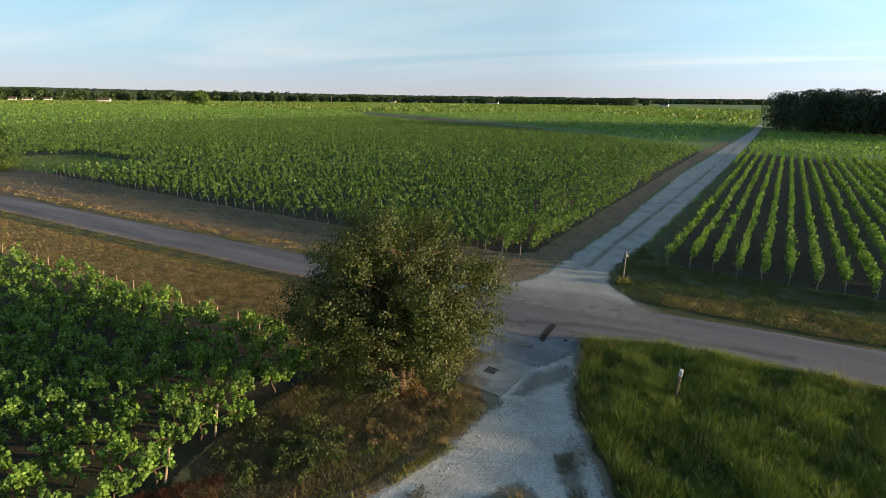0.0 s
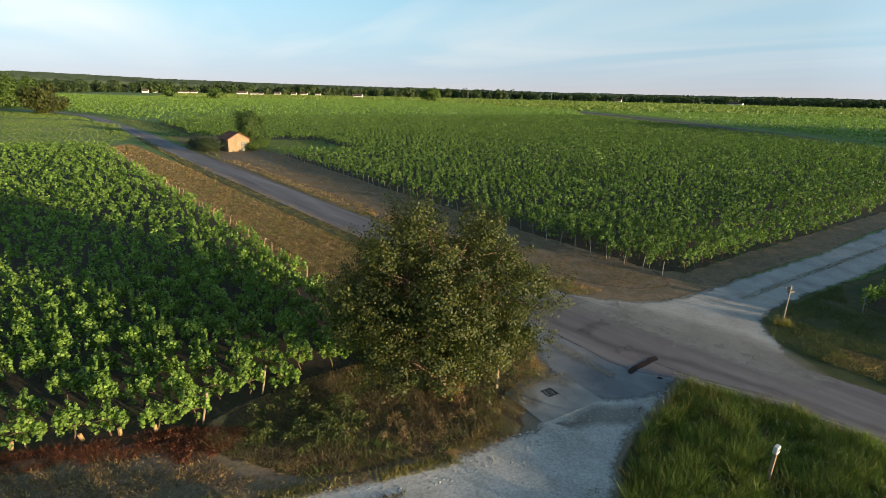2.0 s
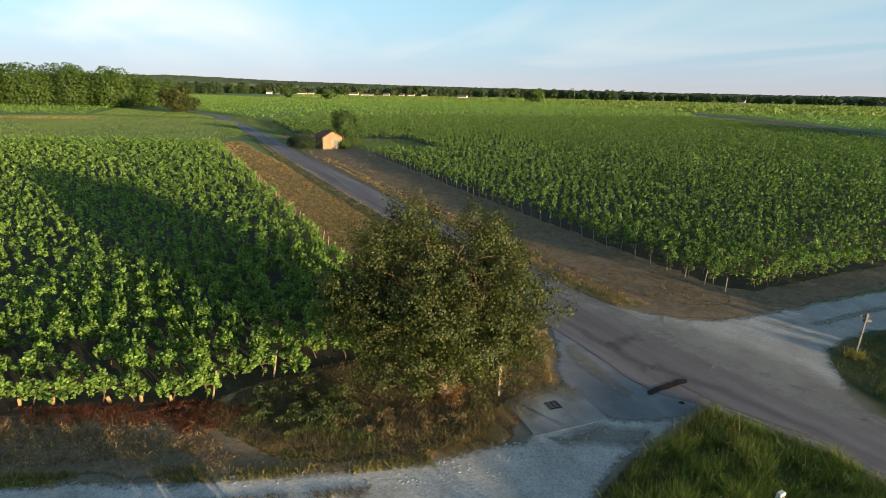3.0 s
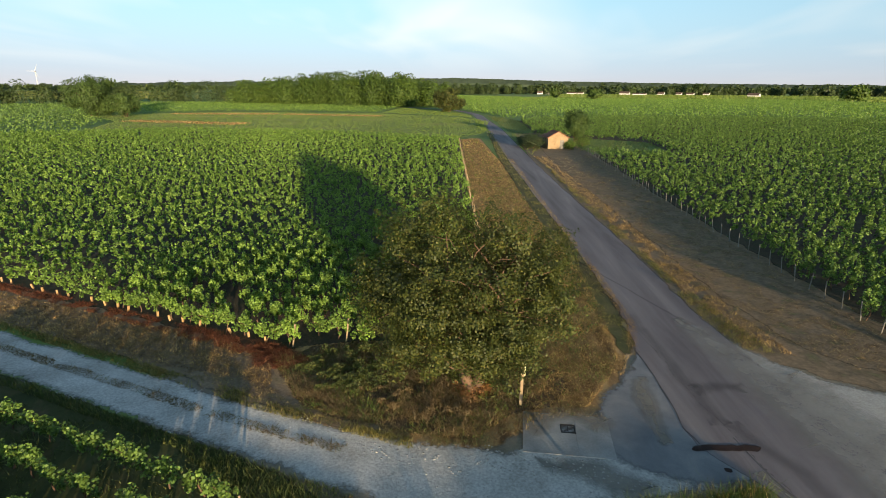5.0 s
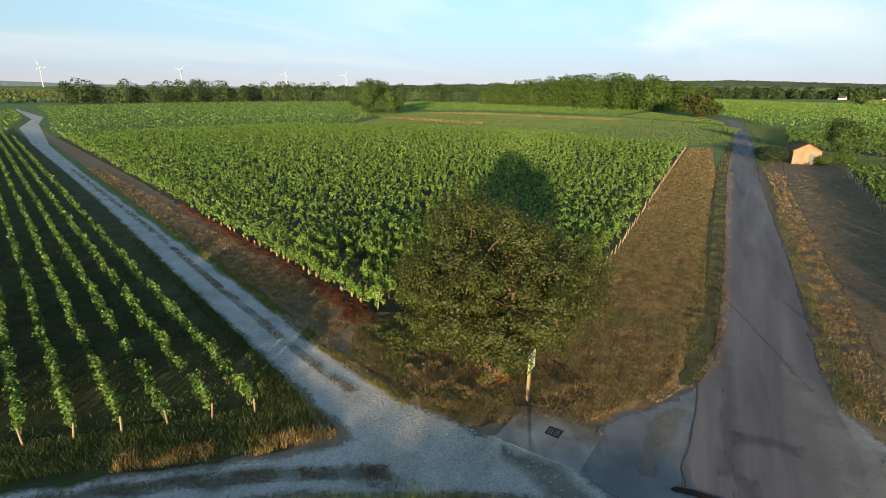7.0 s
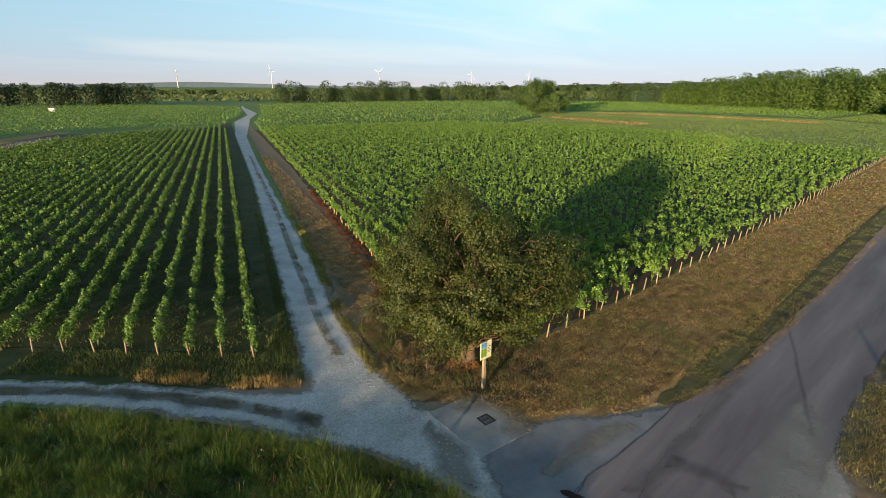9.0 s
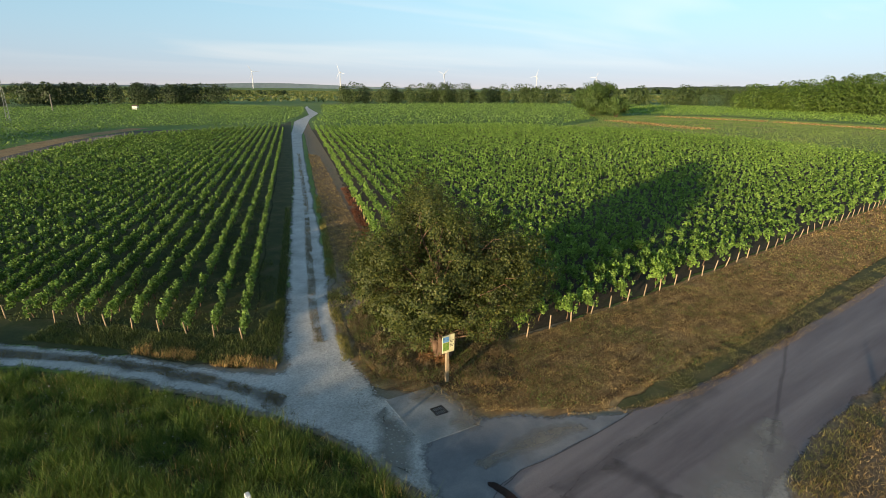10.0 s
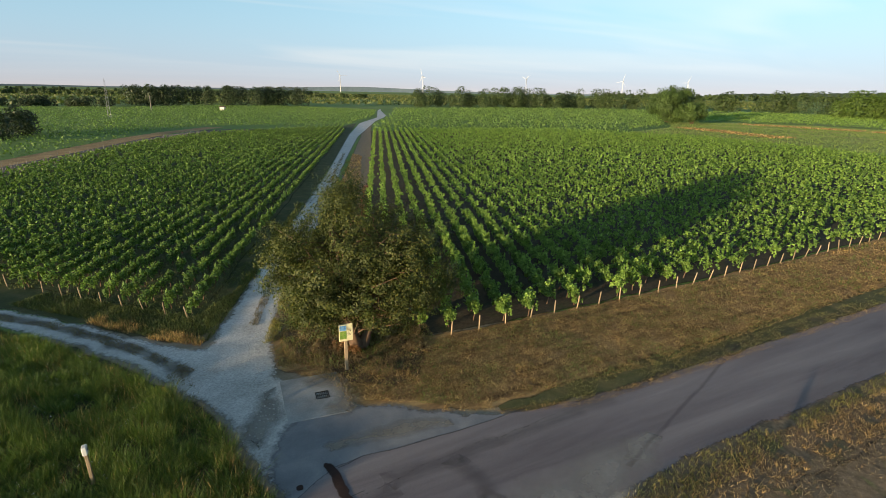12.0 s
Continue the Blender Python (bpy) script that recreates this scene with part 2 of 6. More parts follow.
M_FARWOOD = leafy("far_wood_leaves", [(0.0, (0.024, 0.043, 0.015)), (0.6, (0.045, 0.074, 0.023)), (1.0, (0.074, 0.106, 0.034))], 0.2, patch=0.02)
M_DEAD = leafy("dead_weeds", [(0.0, (0.10, 0.066, 0.036)), (0.6, (0.20, 0.138, 0.075)), (1.0, (0.34, 0.26, 0.15))], 0.25, patch=0.6)
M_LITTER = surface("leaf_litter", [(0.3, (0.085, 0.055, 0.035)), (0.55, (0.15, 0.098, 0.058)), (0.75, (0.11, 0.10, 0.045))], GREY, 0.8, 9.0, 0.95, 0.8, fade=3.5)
M_BANK = surface("brown_mulched_bank", [(0.3, (0.15, 0.105, 0.068)), (0.5, (0.25, 0.18, 0.118)), (0.72, (0.17, 0.145, 0.075))], [(0.35, (0.45, 0.45, 0.45)), (0.65, (1.3, 1.3, 1.3))], 0.9, 6.0, 0.95, 0.9, aligned=(40, 1.6, 0.5), fade=3.5)
M_HOUSEWALL = surface("far_house_render", [(0.3, (0.58, 0.56, 0.52)), (0.7, (0.72, 0.70, 0.66))], GREY, 0.3, 2.0, 0.9, 0.1)
M_RUST = leafy("withered_weeds", [(0.0, (0.085, 0.026, 0.014)), (0.6, (0.16, 0.050, 0.026)), (1.0, (0.24, 0.11, 0.055))], 0.25, patch=0.7)
M_SUCKER = leafy("withered_suckers", [(0.0, (0.11, 0.052, 0.024)), (0.6, (0.22, 0.105, 0.045)), (1.0, (0.38, 0.20, 0.09))], 0.3, patch=0.7)
M_BARK = surface("bark", [(0.3, (0.085, 0.050, 0.032)), (0.7, (0.17, 0.105, 0.068))], GREY, 3.0, 25.0, 0.9, 0.8)
M_POST = surface("weathered_wood", [(0.3, (0.24, 0.175, 0.11)), (0.7, (0.38, 0.29, 0.19))], GREY, 4.0, 30.0, 0.85, 0.4, per_piece=0.7)

M_FALLOW = surface("fallow_grass", [(0.3, (0.14, 0.205, 0.046)), (0.5, (0.18, 0.235, 0.062)), (0.7, (0.25, 0.24, 0.095))], GREY, 0.06, 1.2, 0.95, 0.5, fade=0.5)
M_STRAW = surface("cut_straw", [(0.3, (0.30, 0.22, 0.105)), (0.7, (0.44, 0.34, 0.18))], GREY, 0.08, 1.5, 0.95, 0.4, fade=0.4)
M_WEEDSTRIP = surface("grey_dead_weeds", [(0.3, (0.055, 0.046, 0.040)), (0.7, (0.13, 0.105, 0.09))], GREY, 0.1, 1.5, 0.95, 0.5, fade=3.5)
# near-black for window panes and for the painted shade in the drain
M_OPENING = surface("dark_openings", [(0.3, (0.022, 0.020, 0.020)), (0.7, (0.05, 0.045, 0.043))], GREY, 2.0, 20.0, 0.7, 0.3)
M_SEAM = surface("tarred_crack", [(0.3, (0.060, 0.055, 0.055)), (0.7, (0.14, 0.128, 0.125))], GREY, 2.0, 20.0, 0.8, 0.2, fade=5.0)
M_DIRT = surface("trodden_earth", [(0.3, (0.17, 0.135, 0.095)), (0.55, (0.25, 0.21, 0.155)), (0.75, (0.14, 0.135, 0.075))], GREY, 0.5, 8.0, 0.95, 0.4)
M_DIRT_THIN = surface("washed_dirt", [(0.3, (0.20, 0.18, 0.15)), (0.7, (0.32, 0.29, 0.25))], GREY, 1.2, 10.0, 0.95, 0.3, fade=2.0, thin=1.1)
# dark film for tyre bands, and for one painted pole shadow
M_TYRE_SHADOW = surface("tyre_and_shadow_asphalt", [(0.3, (0.060, 0.052, 0.056)), (0.7, (0.095, 0.085, 0.088))], GREY, 1.0, 14.0, 0.8, 0.2, fade=1.2, thin=0.45)
M_DUST = surface("gravel_dust", [(0.3, (0.25, 0.232, 0.21)), (0.7, (0.38, 0.36, 0.33))], GREY, 0.8, 12.0, 0.95, 0.4, fade=1.2, thin=1.0)
M_MUD = surface("dark_damp_mud", [(0.3, (0.020, 0.010, 0.008)), (0.7, (0.042, 0.022, 0.018))], GREY, 2.0, 14.0, 0.9, 0.6, fade=6.0)
M_IRON = surface("rusty_cast_iron", [(0.3, (0.03, 0.03, 0.032)), (0.7, (0.07, 0.06, 0.055))], GREY, 6.0, 40.0, 0.55, 0.3, metal=0.7)
M_STONE = surface("limestone_lumps", [(0.3, (0.28, 0.265, 0.24)), (0.7, (0.46, 0.44, 0.41))], GREY, 3.0, 20.0, 0.95, 0.4)
M_WHITE = surface("pale_paint", [(0.3, (0.50, 0.50, 0.48)), (0.7, (0.66, 0.66, 0.64))], [(0.3, (0.85, 0.85, 0.85)), (0.7, (1.0, 1.0, 1.0))], 2.0, 15.0, 0.5, 0.05)
M_PLASTER = surface("ochre_plaster", [(0.3, (0.25, 0.17, 0.095)), (0.7, (0.36, 0.26, 0.155))], GREY, 1.0, 8.0, 0.9, 0.3)
M_TILE = surface("clay_roof_tiles", [(0.3, (0.17, 0.062, 0.036)), (0.7, (0.30, 0.12, 0.07))], GREY, 1.5, 9.0, 0.85, 0.4, per_piece=0.5)
M_SLATE = surface("brown_roof", [(0.3, (0.075, 0.052, 0.044)), (0.7, (0.13, 0.088, 0.072))], GREY, 0.3, 2.0, 0.85, 0.2)
M_FIELD = surface("green_field", [(0.3, (0.075, 0.155, 0.028)), (0.6, (0.115, 0.205, 0.042)), (0.75, (0.15, 0.22, 0.06))], GREY, 0.05, 1.5, 0.95, 0.4)
M_GUARD = surface("ochre_vine_sleeve", [(0.3, (0.34, 0.20, 0.085)), (0.7, (0.46, 0.29, 0.14))], GREY, 3.0, 20.0, 0.6, 0.1)
M_GREYWOOD = surface("grey_stake", [(0.3, (0.16, 0.145, 0.125)), (0.7, (0.27, 0.25, 0.22))], GREY, 4.0, 30.0, 0.85, 0.3, per_piece=0.4)
M_STEEL = surface("galvanised_steel", [(0.3, (0.20, 0.21, 0.21)), (0.7, (0.33, 0.34, 0.34))], GREY, 2.0, 20.0, 0.5, 0.1, metal=0.6)
M_TURBINE = surface("pale_turbine_paint", [(0.3, (0.50, 0.51, 0.52)), (0.7, (0.58, 0.58, 0.58))], [(0.3, (0.9, 0.9, 0.9)), (0.7, (1.0, 1.0, 1.0))], 0.05, 0.3, 0.45, 0.0)
# dark wood green shifted towards blue to paint in distant haze
M_RIDGE = surface("haze_tinted_ridge", [(0.35, (0.032, 0.050, 0.030)), (0.65, (0.058, 0.082, 0.048))], [(0.3, (0.6, 0.6, 0.6)), (0.7, (1.3, 1.3, 1.3))], 0.02, 0.12, 0.95, 0.0)
# blue-green here is the haze of distance, painted into the base colour
M_HILL = surface("haze_tinted_hills", [(0.3, (0.075, 0.11, 0.145)), (0.7, (0.10, 0.14, 0.17))], GREY, 0.004, 0.03, 0.95, 0.0)
M_CREAM = surface("cream_panel", [(0.3, (0.58, 0.52, 0.30)), (0.7, (0.70, 0.64, 0.40))], [(0.3, (0.9, 0.9, 0.9)), (0.7, (1.0, 1.0, 1.0))], 2.0, 12.0, 0.45, 0.0)
M_PICBLUE = surface("printed_sky_blue", [(0.3, (0.09, 0.24, 0.46)), (0.7, (0.18, 0.40, 0.62))], GREY, 9.0, 30.0, 0.45, 0.0)
M_PICGREEN = surface("printed_green", [(0.3, (0.08, 0.20, 0.035)), (0.7, (0.28, 0.36, 0.08))], GREY, 9.0, 30.0, 0.45, 0.0)
M_INK = surface("printed_ink", [(0.3, (0.06, 0.055, 0.045)), (0.7, (0.10, 0.09, 0.075))], GREY, 9.0, 30.0, 0.5, 0.0)


# ================= mesh tools =================
RNG = np.random.default_rng(7)


def raw_mesh(name, verts, loops, sizes, mat):
    """A mesh from arrays: places, corner indices and corners per face."""
    me = bpy.data.meshes.new(name)
    verts = np.asarray(verts, dtype=np.float32).reshape(-1, 3)
    loops, sizes = np.asarray(loops, dtype=np.int32).ravel(), np.asarray(sizes, dtype=np.int32).ravel()
    me.vertices.add(len(verts))
    me.vertices.foreach_set("co", verts.ravel())
    me.loops.add(len(loops))
    me.loops.foreach_set("vertex_index", loops)
    me.polygons.add(len(sizes))
    me.polygons.foreach_set("loop_start", np.concatenate([[0], np.cumsum(sizes)[:-1]]).astype(np.int32))
    me.update(calc_edges=True)
    me.materials.append(mat)
    return me


def unit(v):
    return v / np.maximum(np.linalg.norm(v, axis=1, keepdims=True), 1e-6)


def leaf_quads(c, size, up=0.35, out=None, fold=0.25):
    """Folded leaves at the places c: kite-shaped quads, turned at random, leaning upwards (and along out)."""
    n = len(c)
    nor = RNG.normal(size=(n, 3)) + np.array([0, 0, up])
    if out is not None:
        nor = nor + out
    nor = unit(nor)
    a = unit(np.cross(nor, RNG.normal(size=(n, 3))))
    b = np.cross(nor, a)
    s = np.asarray(size).reshape(-1, 1) * np.ones((n, 1))
    w = s * RNG.uniform(0.75, 1.05, (n, 1))
    side = nor * s * fold * 0.5
    q = np.stack([c - a * s * 0.5, c - b * w * 0.5 + a * s * 0.05 + side, c + a * s * 0.55, c + b * w * 0.5 + a * s * 0.05 + side], axis=1)
    return q.reshape(-1, 3)


def quads_mesh(name, q, mat):
    n = len(q) // 4
    return raw_mesh(name, q, np.arange(4 * n), np.full(n, 4), mat)


def half_leaves(q):
    """The same leaves as single triangles, for those far off."""
    q = q.reshape(-1, 4, 3)
    side = (q[:, 1] - q[:, 3]) * 0.42
    return np.stack([q[:, 0], q[:, 2] + side, q[:, 2] - side], axis=1).reshape(-1, 3)


def mixed_mesh(name, quads, tris, mat):
    a, b = len(quads) // 4, len(tris) // 3
    return raw_mesh(name, np.concatenate([quads, tris]), np.arange(4 * a + 3 * b), np.concatenate([np.full(a, 4), np.full(b, 3)]), mat)


def tris_mesh(name, q, mat):
    n = len(q) // 3
    return raw_mesh(name, q, np.arange(3 * n), np.full(n, 3), mat)


def part(name, bm, material=None, parent=None, label=""):
    """Links a bmesh or a mesh as one object, under a thing where one is given."""
    if isinstance(bm, bmesh.types.BMesh):
        me = bpy.data.meshes.new(name)
        bm.to_mesh(me)
        bm.free()
        me.materials.append(material)
    else:
        me = bm
    ob = new(name, me)
    ob.parent = parent
    if label:
        ob["label"] = label
    return ob


def box(bm, size, m=Matrix(), bevel=0.0):
    """Adds a box of that size, centred, at the pose m; bevelled edges."""
    got = bmesh.ops.create_cube(bm, size=1.0, matrix=m @ Matrix.Diagonal((*size, 1)))
    if bevel:
        edges = list({e for v in got["verts"] for e in v.link_edges})
        bmesh.ops.bevel(bm, geom=edges, offset=bevel, segments=1, affect="EDGES")


def tube_arrays(paths, sides=6):
    """Tapered tubes along paths of (x, y, z, radius) rows, as raw arrays."""
    verts, loops, sizes, base = [], [], [], 0
    for p in paths:
        p = np.asarray(p, dtype=float)
        d = unit(np.gradient(p[:, :3], axis=0))
        ref = np.where(np.abs(d[:, 2:3]) > 0.9, [[1.0, 0, 0]], [[0, 0, 1.0]])
        a = unit(np.cross(d, ref))
        b = np.cross(d, a)
        for k in range(sides):
            th = 2 * math.pi * k / sides
            verts.append(p[:, :3] + (a * math.cos(th) + b * math.sin(th)) * p[:, 3:4])
        n = len(p)
        for k in range(sides):
            k2 = (k + 1) % sides
            for j in range(n - 1):
                loops += [base + k * n + j, base + k2 * n + j, base + k2 * n + j + 1, base + k * n + j + 1]
                sizes.append(4)
        loops += [base + k * n + n - 1 for k in range(sides)]
        sizes.append(sides)
        base += n * sides
    return np.concatenate(verts), loops, sizes


def inside(poly, pts):
    """Which of the points lie inside the polygon."""
    poly, pts = np.asarray(poly, float), np.asarray(pts, float)
    x, y = pts[:, 0], pts[:, 1]
    ok = np.zeros(len(pts), bool)
    j = len(poly) - 1
    for i in range(len(poly)):
        (xi, yi), (xj, yj) = poly[i], poly[j]
        if yi != yj:
            ok ^= ((yi > y) != (yj > y)) & (x < (xj - xi) * (y - yi) / (yj - yi) + xi)
        j = i
    return ok


def wavy(points, step=0.5, wobble=0.12, rounds=2, closed=True, reach=90.0):
    """A drawn outline with its corners rounded and its edge made uneven."""
    p = [np.array(q, float) for q in points]
    for _ in range(rounds):
        q = []
        for i in range(len(p) if closed else len(p) - 1):
            a, b = p[i], p[(i + 1) % len(p)]
            cut = min(0.25, 1.5 / max(np.linalg.norm(b - a), 0.01))
            q += [a + (b - a) * cut, b - (b - a) * cut]
        p = q if closed else [p[0]] + q + [p[-1]]
    out = []
    for i in range(len(p) if closed else len(p) - 1):
        a, b = p[i], p[(i + 1) % len(p)]
        far = np.linalg.norm((a + b) / 2)
        n = max(1, int(np.linalg.norm(b - a) / (step if far < 40 else step * 4 if far < reach else 1e9)))
        for k in range(n):
            c = a + (b - a) * k / n
            v = Vector((c[0] * 0.9, c[1] * 0.9, 0.0))
            w = Vector((c[0] * 4.0, c[1] * 4.0, 7.0))
            out.append((c[0] + wobble * (noise.noise(v) * 2 + noise.noise(w)), c[1] + wobble * (noise.noise(v + Vector((9, 5, 3))) * 2 + noise.noise(w + Vector((3, 5, 1))))))
    return out


def sheet(name, outline, z, mat, label, category, kind="structure", rim=0.45):
    """A flat piece of ground with that outline at the height z; its rim carries the wear of the edge."""
    p = np.array(outline, float)
    area = np.sum(p[:, 0] * np.roll(p[:, 1], -1) - np.roll(p[:, 0], -1) * p[:, 1])
    if area < 0:
        p = p[::-1]
    d = np.roll(p, -1, 0) - np.roll(p, 1, 0)
    d /= np.maximum(np.linalg.norm(d, axis=1, keepdims=True), 1e-6)
    nor = np.column_stack([-d[:, 1], d[:, 0]])
    depth = np.full(len(p), rim)
    a, e = p, np.roll(p, -1, 0) - p
    for _ in range(3):         # draw the rim in where the outline is narrow
        q = p + nor * depth[:, None]
        t = np.clip(((q[:, None] - a[None]) * e[None]).sum(-1) / np.maximum((e * e).sum(-1), 1e-9)[None], 0, 1)
        gap = np.linalg.norm(q[:, None] - (a[None] + t[..., None] * e[None]), axis=-1).min(1)
        bad = (gap < 0.8 * depth) | ~inside(p, q)
        depth = np.where(bad, depth * 0.45, depth)
    inner = p + nor * depth[:, None]
    bm = bmesh.new()
    lay = bm.verts.layers.float.new("inward")
    vo = [bm.verts.new((x, y, z)) for x, y in p]
    vi = [bm.verts.new((x, y, z + 0.0015)) for x, y in inner]
    for v in vi:
        v[lay] = 1.0
    n = len(p)
    for i in range(n):
        bm.faces.new([vo[i], vo[(i + 1) % n], vi[(i + 1) % n], vi[i]])
    edges = [bm.edges.get((vi[i], vi[(i + 1) % n])) for i in range(n)]
    bmesh.ops.triangle_fill(bm, edges=edges, use_beauty=True, normal=(0, 0, 1))
    for f in bm.faces:
        f.normal_update()
        if f.normal.z < 0:
            f.normal_flip()
    ob = part(name, bm, mat)
    return tagged(ob, label, category, "", kind)


def strip(centre, left, right, step=0.5, wobble=0.1):
    """The outline of a ribbon along a centre line."""
    c = np.array(centre, float)
    d = np.gradient(c, axis=0)
    d /= np.linalg.norm(d, axis=1, keepdims=True)
    n = np.stack([-d[:, 1], d[:, 0]], axis=1)
    l, r = c + n * left, c - n * right
    return wavy([*l, *r[::-1]], step, wobble, 0)

# ================= ground =================
bm = bmesh.new()
rings = [0, 30, 80, 200, 500, 1200, 2600, 4600]
prev = None
for r in rings:
    cur = [bm.verts.new((r * math.cos(2 * math.pi * k / 48), r * math.sin(2 * math.pi * k / 48), 0)) for k in range(48)] if r else [bm.verts.new((0, 0, 0))]
    if prev:
        for k in range(48):
            k2 = (k + 1) % 48
            bm.faces.new([prev[0], cur[k], cur[k2]] if len(prev) == 1 else [prev[k], cur[k], cur[k2], prev[k2]])
    prev = cur
tagged(part("ground", bm, M_GROUND), "flat green and straw-coloured farmland reaching the horizon", "ground", "", "structure")

# directions: the rows south of the road follow the gravel track, those north of it the other track
U = np.array([-0.770, -0.638])     # along the south-west track, away from the crossing
UN = np.array([-0.638, 0.770])     # across those rows
E = np.array([0.535, 0.845])       # along the north-east track, away from the crossing
EN = np.array([0.845, -0.535])     # across those rows

BLOCK_W = [(-10.9, -8.7), (-9.7, -6.2), (-8.2, -3.4), (-6.5, -0.6), (-6.0, 0.4), (-20.8, 8.9), (-54.5, 27.0), (-96, 49.3), (-108, 38), (-130, 21), (-148, -6), (-149, -50), (-106, -88)]
BLOCK_B = [(-1.5, -10.2), (1.9, -23.2), (12, -56), (8, -62), (-14, -70), (-46, -97), (-69, -108), (-115, -105)]
BLOCK_C = [(4.0, 17.0), (-17.6, 30.0), (-62, 57.6), (-50, 68), (-72, 84), (-96, 72), (-150, 105), (-160, 150), (-44, 301), (13, 204), (45, 149), (57.5, 103)]
BLOCK_E = [(13.4, 15.9), (23.9, 9.0), (50, -4), (85, 40), (82, 81), (66, 101)]

sheet("crossing_earth", wavy([(-12, -12), (-4, -14), (6, -14), (14, -4), (14, 10), (8, 20), (-2, 18), (-14, 14), (-10, 4)], 0.8, 0.3, 2), 0.003, M_DIRT, "trodden brown earth round the crossing", "earth")
sheet("soil_west", wavy(BLOCK_W, 1.0, 0.2, 1), 0.006, M_SOIL, "bare soil between vine rows, darkened for their shade", "soil")
sheet("headland_south", wavy([(0.6, -7.2), (2.4, -14.8), (3.8, -19.7), (7.4, -32.6), (13.2, -52.6), (11.0, -56), (1.0, -26), (-3, -14), (-40, -45), (-115, -107), (-131, -115.5), (-94.7, -85.3), (-37.7, -37.7), (-4.8, -11.0)], 0.6, 0.15, 1), 0.0045, M_VERGE, "weedy headland along the vines", "headland")
sheet("soil_south", wavy(BLOCK_B, 1.0, 0.2, 1), 0.008, M_VERGE, "dark weedy soil between vine rows", "soil")
sheet("soil_north", wavy(BLOCK_C, 1.0, 0.2, 1), 0.006, M_SOIL, "brown soil between dense vine rows", "soil")
sheet("soil_east", wavy(BLOCK_E, 1.0, 0.2, 1), 0.006, M_SOIL, "brown soil between tidy vine rows", "soil")

ROAD = [(-330, 92), (-290, 124), (-245, 130), (-215, 122), (-191.4, 112.6), (-118, 74), (-59, 40.4), (-29.5, 24.1), (-18, 17.9), (-10.6, 13.7), (-5.2, 10.6), (1.5, 7.3), (6.4, 5.4),
        (11.0, 3.9), (16.0, 1.3), (32.0, -6.4), (90, -35)]
sheet("road", strip(ROAD, 2.08, 2.08, 0.6, 0.09), 0.035, M_ASPHALT, "narrow worn grey asphalt country road with ragged edges", "road", rim=0.45)

sheet("road_mouth", wavy([(-6.4, 9.4), (-3.4, 6.65), (-1.4, 5.55), (0.1, 4.7), (2.0, 3.45), (2.9, 3.05), (4.6, 3.25), (8.4, 3.2), (8.4, 5), (0, 8), (-5, 10.2)], 0.4, 0.06, 1), 0.034, M_ASPHALT, "worn grey asphalt widening at the crossing", "road", rim=0.15)
sheet("headland_north", wavy([(-105, 75.5), (-59, 46.4), (-29.5, 29.2), (-10, 18.2), (-3.2, 14.4), (1.4, 13.2), (3.6, 14.2), (4.3, 17.4), (-17.6, 30.4), (-60.5, 57.6), (-100, 80)], 0.6, 0.2, 1), 0.015, M_HEADLAND, "bare brown headland beside the vines", "headland")
sheet("stubble_west", wavy([(-96, 49.6), (-54.5, 27.0), (-20.8, 8.9), (-6.2, 0.4), (-7.2, -0.6), (-9.9, -4.4), (-10.6, -8.6), (-5.0, -8.6), (-1.0, -5.2), (-0.2, -3.2), (-0.9, -0.9),
       (0.2, 1.5), (-1.7, 4.4), (-3.0, 6.3), (-10, 10.4), (-27, 19.2), (-59, 36.7), (-97, 56)], 0.6, 0.15, 2), 0.012, M_STUBBLE,
      "strip of dry straw-coloured mown grass beside the road", "mown grass")
VERGE_W = np.array([1.0, 1.0, 1.0, 1.0, 0.95, 0.8, 0.6, 0.4, 0.15])[:, None]
sheet("verge_west", strip([(-108, 66.3), (-59, 37.6), (-29.5, 21.3), (-18, 15.1), (-10.6, 10.9), (-6.4, 8.4), (-4.6, 7.3), (-3.4, 6.5), (-2.7, 5.9)], 0.8 * VERGE_W, 1.2 * VERGE_W, 0.6, 0.2), 0.02, M_VERGE_DRY,
      "narrow green grass verge along the road", "verge", rim=1.0)
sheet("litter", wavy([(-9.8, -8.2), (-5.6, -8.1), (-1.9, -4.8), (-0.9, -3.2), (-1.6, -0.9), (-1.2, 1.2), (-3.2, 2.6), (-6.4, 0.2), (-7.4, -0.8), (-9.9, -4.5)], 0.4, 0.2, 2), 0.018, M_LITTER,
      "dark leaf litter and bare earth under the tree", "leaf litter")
sheet("verge_track", wavy([(-1.4, -5.0), (-5.4, -8.7), (-11.4, -12.9), (-32.7, -30.6), (-89.5, -77.2), (-130, -111), (-132, -109), (-101, -83.5), (-46.4, -37.2), (-11.2, -8.4), (-6.5, -7.0)], 0.6, 0.18, 1),
      0.016, M_BANK, "brown and green weedy strip between track and vines", "verge")
sheet("verge_north", wavy([(-105, 71.5), (-59, 42.4), (-29.5, 26.0), (-10, 15.3), (-4.5, 12.1), (-1.2, 10.6), (3.4, 11.6), (6.9, 16.4), (14, 27.4), (35, 63), (83, 138), (81, 139), (57, 103), (27, 54.5),
       (4.1, 17.4), (-17.6, 30.2), (-60.5, 57.4), (-100, 80)], 0.6, 0.15, 1), 0.012, M_HEADLAND, "dusty dry margin between road and vines", "verge")
